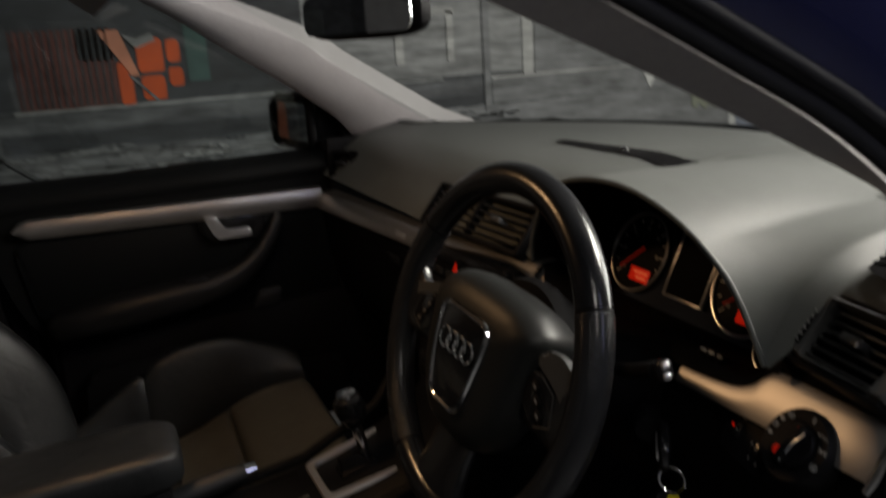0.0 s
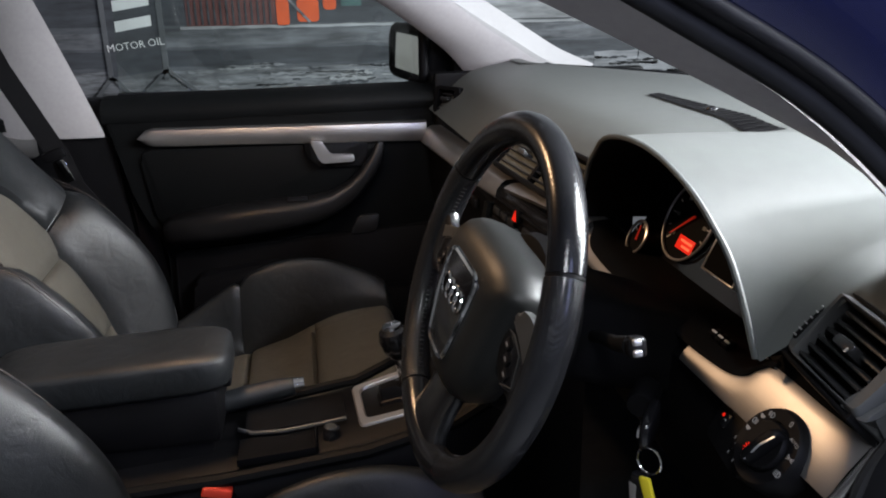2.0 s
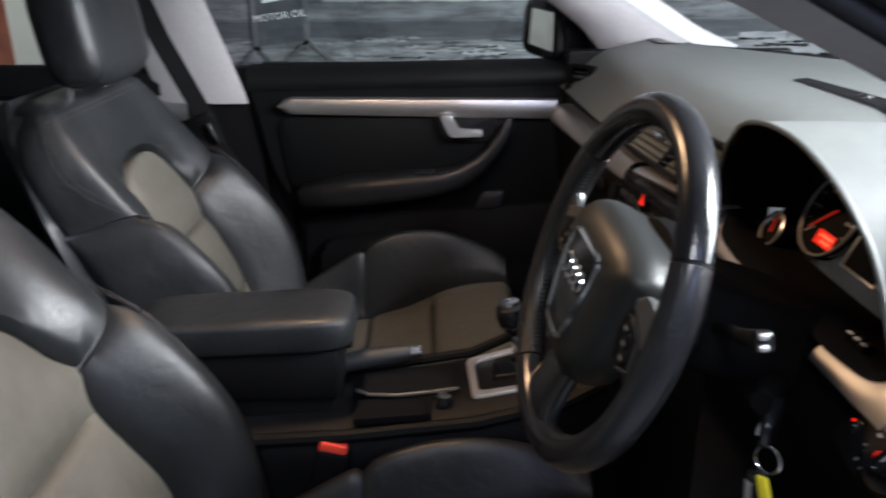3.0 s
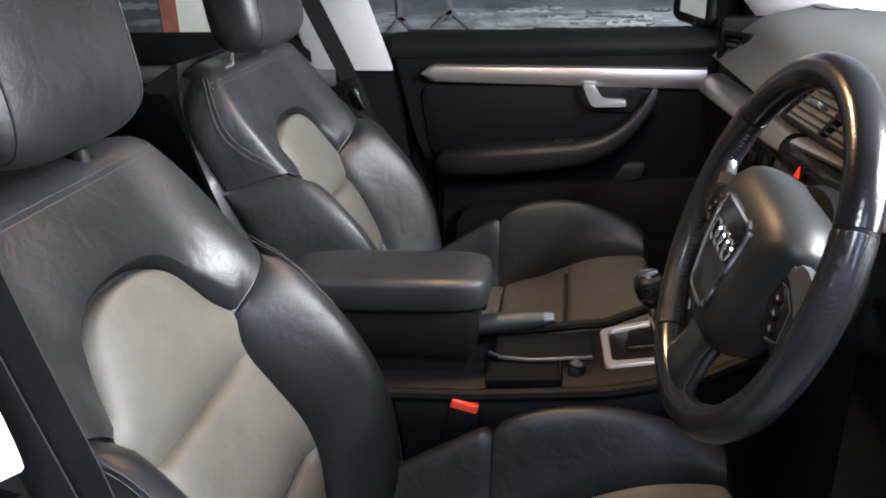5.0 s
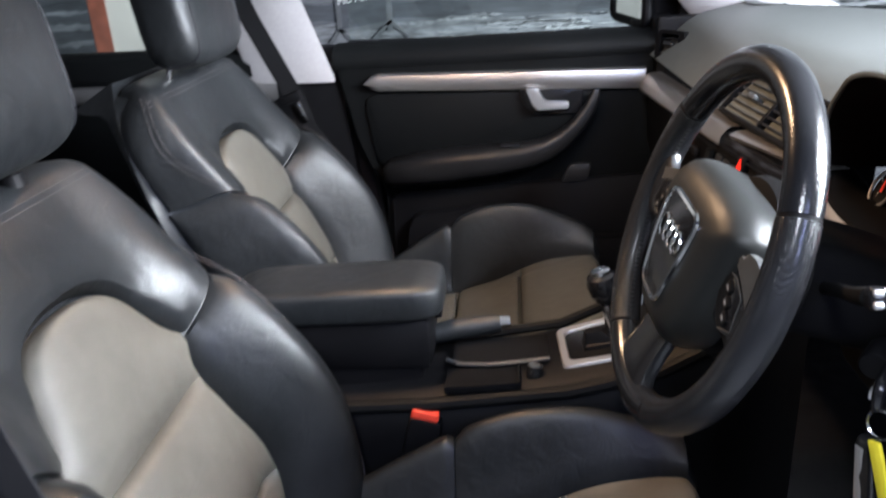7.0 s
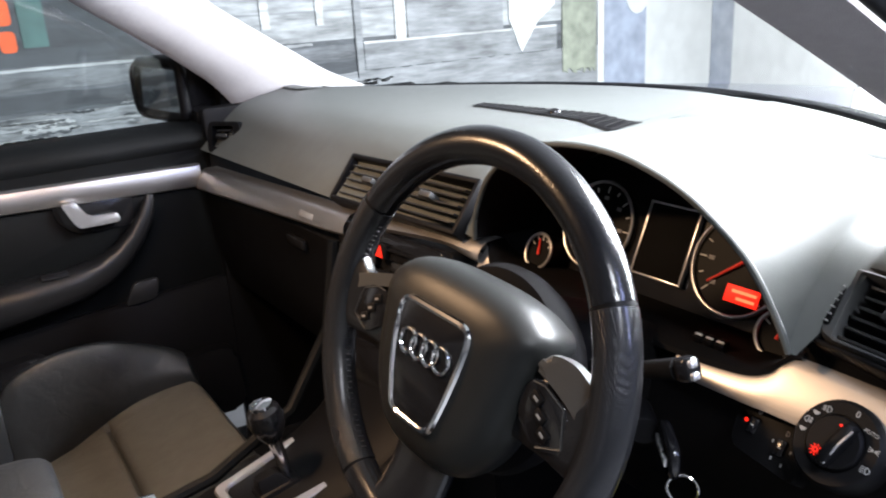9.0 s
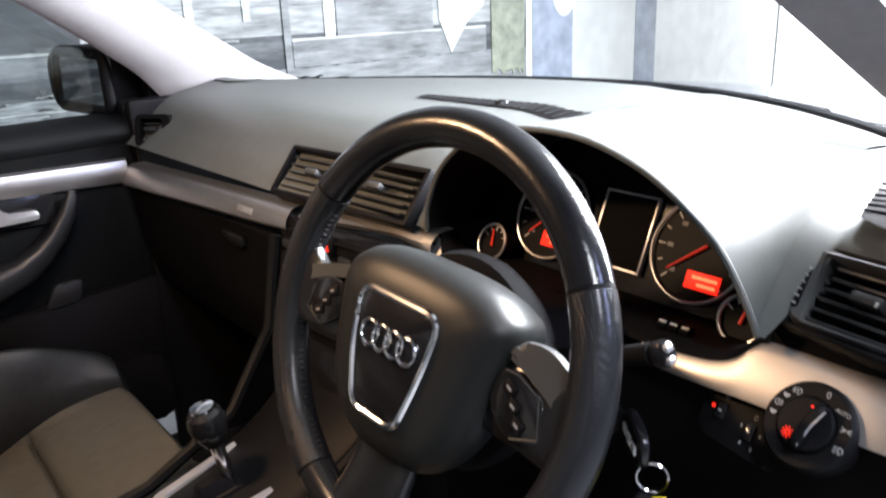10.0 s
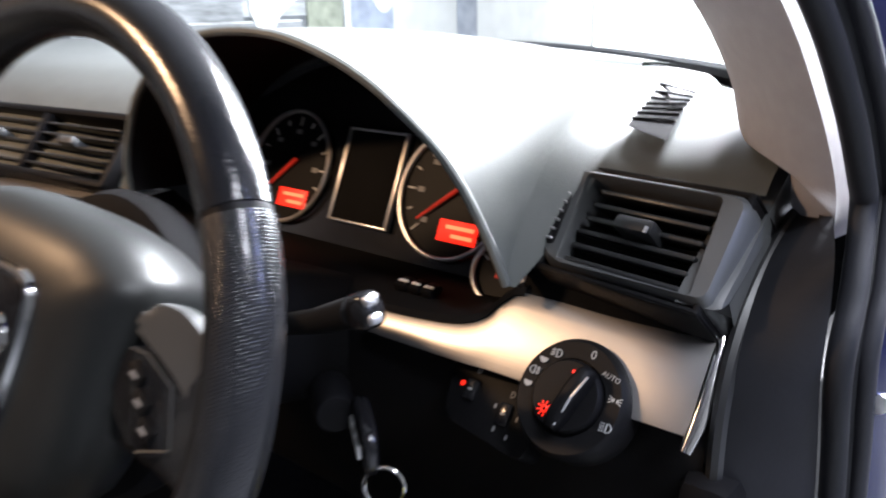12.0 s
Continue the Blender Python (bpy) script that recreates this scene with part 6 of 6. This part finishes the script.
for i in range(25):
    y = 0.0 - 1.7 * i / 24
    zc = 1.405 - 0.035 * (abs(i - 12) / 12) ** 2 - (0.05 if i == 0 else 0)
    rows.append([(0.66 * (2 * j / 16 - 1), y - 0.25 + 0.12 * (1 - (2 * j / 16 - 1) ** 2), zc - 0.06 * abs(2 * j / 16 - 1) ** 3) for j in range(17)])
part("headliner", grid(rows), M_PILLAR, body, "pale grey headliner")
part("roof_panel", moved(grid(rows), Matrix.Translation((0, 0, 0.03))), M_PAINT, body)
part("floor_pan", box_at(-0.80, 0.80, -1.8, 0.84, 0.16, 0.20), M_CARPET, body, "black carpeted floor")
part("firewall", box_at(-0.78, 0.78, 0.80, 0.84, 0.2, 0.955), M_CARPET, body)
part("sill_cover", rbox(0.10, 1.0, 0.10, 0.015, pose(0.745, -0.05, 0.26)), M_BLACK, body, "black sill cover")
part("kick_panel", rbox(0.03, 0.50, 0.62, 0.01, pose(0.700, 0.48, 0.50)), M_BLACK, body)
part("kick_panel", rbox(0.03, 0.52, 0.78, 0.01, pose(-0.745, 0.46, 0.58)), M_BLACK, body)
part("rear_bulkhead", box_at(-0.78, 0.78, -1.80, -1.74, 0.2, 1.0), M_CARPET, body)
part("bonnet", grid([[(0.80 * (2 * j / 16 - 1), 0.855 + 0.95 * i / 10 - 0.28 * (2 * j / 16 - 1) ** 2 * (1 - i / 10), 0.955 - 0.10 * (i / 10) ** 2 - 0.05 * abs(2 * j / 16 - 1) ** 3) for j in range(17)] for i in range(11)]), M_PAINT, body, "dark blue bonnet")
# windscreen with its dark border and the wipers
def screen_point(u, v):
    x = u * (0.69 - 0.16 * v)
    b = Vector((x, y_base(x) + 0.035, 0.975))
    t = Vector((x * 0.93, -0.17 + 0.10 * (1 - u * u), 1.375 - 0.02 * u * u))
    return b.lerp(t, v)
# outer pillar, out of view, added to keep light off the trim's foot
edge_in = [screen_point(0.97, k / 8) + Vector((0, 0.012, 0.002)) for k in range(9)]
part("pillar_outer", ribbon(edge_in, [p + Vector((0.085, -0.05, -0.03)) for p in edge_in], (0, 0.02, 0.01)), M_PAINT, body, "unseen dark blue outer windscreen pillar that blocks light")
pane = part("windscreen", grid([[screen_point(-1 + 2 * i / 24, j / 12) for j in range(13)] for i in range(25)]), M_GLASS, body, "clear curved windscreen")
pane.visible_shadow = False
part("screen_border", tube([screen_point(-1 + 2 * i / 40, 0.0) + Vector((0, -0.008, 0.008)) for i in range(41)], 0.008, 8), M_RUBBER, body, "black lower windscreen border")
wiper = thing("windscreen_wiper", (0.1, 0.72, 0.96), "black windscreen wiper resting on the glass", "wiper")
part("blade", tube([screen_point(-0.05 + 0.85 * i / 20, 0.012) + Vector((0, 0.022, -0.002)) for i in range(21)], 0.006, 8), M_RUBBER, wiper)
part("wiper_arm", tube([screen_point(0.05 + 0.5 * i / 12, 0.004 + 0.01 * i / 12) + Vector((0, 0.034, 0.0)) for i in range(13)], 0.006, 8), M_BLACK, wiper)
rvm = thing("rear_view_mirror", (0.0, 0.10, 1.16), "black interior rear view mirror", "mirror")
m_rv = pose(0.0, 0.075, 1.219, 0, 0, 24)
part("mirror_shell", blob(0.118, 0.018, 0.034, 0.5, m_rv @ pose(0, 0.012, 0)), M_BLACK, rvm)
part("mirror_glass", prism(rounded([(-0.108, -0.026), (0.108, -0.026), (0.108, 0.028), (-0.108, 0.028)], 0.018), 0, 0.003, 0, m_rv @ frame_matrix((0, -0.0055, 0), Vector((1, 0, 0)), Vector((0, 0, 1)), Vector((0, -1, 0)))), M_MIRROR, rvm, smooth=False)
part("mirror_stem", tube([(0.0, 0.09, 1.22), (0.0, 0.13, 1.27), (0.0, 0.12, 1.32)], 0.011, 10), M_BLACK, rvm)
lamp = thing("courtesy_lamp", (0.0, -0.32, 1.35), "lit courtesy lamp in the roof lining", "interior lamp")
part("lamp_housing", rbox(0.20, 0.14, 0.03, 0.008, pose(0.0, -0.32, 1.366)), M_BLACK, lamp)
part("lamp_lens", rbox(0.11, 0.07, 0.006, 0.002, pose(0.0, -0.32, 1.352)), M_LENS, lamp, "warm lit lens")

# passenger seat belt
belt = thing("seat_belt", (-0.72, -0.6, 0.4), "black seat belt hanging on the centre pillar", "seat belt")


def webbing(pts, w, side):
    rows = []
    for p in pts:
        p, s = Vector(p), Vector(side) * w / 2
        rows.append([p - s, p + s, p + s + Vector((0.0016, 0, 0)), p - s + Vector((0.0016, 0, 0))])
    return loft(rows)


part("webbing", webbing([(-0.675, -0.765, 1.17), (-0.695, -0.715, 1.01), (-0.70, -0.630, 0.82), (-0.71, -0.615, 0.76)], 0.046, (0.1, 0.95, 0.3)), M_BELT, belt)
part("webbing", webbing([(-0.71, -0.615, 0.77), (-0.74, -0.565, 0.67), (-0.755, -0.50, 0.50), (-0.755, -0.47, 0.36)], 0.03, (0.1, 0.95, 0.3)), M_BELT, belt)
part("belt_tongue", rbox(0.006, 0.016, 0.052, 0.002, pose(-0.697, -0.622, 0.790, 20)), M_CHROME, belt, "chrome belt tongue")
part("tongue_guide", rbox(0.016, 0.050, 0.022, 0.005, pose(-0.697, -0.640, 0.826, 20)), M_BLACK, belt, "black plastic tongue grip")
part("belt_anchor", rbox(0.02, 0.05, 0.07, 0.008, pose(-0.665, -0.770, 1.18)), M_PILLAR, belt)

# driver's seat belt, hanging slack beside the seat
belt = thing("seat_belt", (0.73, -0.38, 0.4), "black seat belt hanging slack beside the driver seat", "seat belt")
part("webbing", webbing([(0.662, -0.585, 1.17), (0.686, -0.530, 1.02), (0.704, -0.486, 0.91), (0.713, -0.456, 0.83), (0.722, -0.420, 0.70), (0.728, -0.385, 0.50), (0.730, -0.370, 0.40)], 0.046, (0.1, 0.95, 0.3)), M_BELT, belt)
part("webbing", webbing([(0.690, -0.555, 1.00), (0.712, -0.500, 0.88), (0.724, -0.462, 0.79), (0.732, -0.430, 0.66), (0.738, -0.400, 0.45)], 0.040, (0.1, 0.95, 0.3)), M_BELT, belt)
part("belt_anchor", rbox(0.02, 0.05, 0.07, 0.008, pose(0.660, -0.590, 1.185)), M_PILLAR, belt)
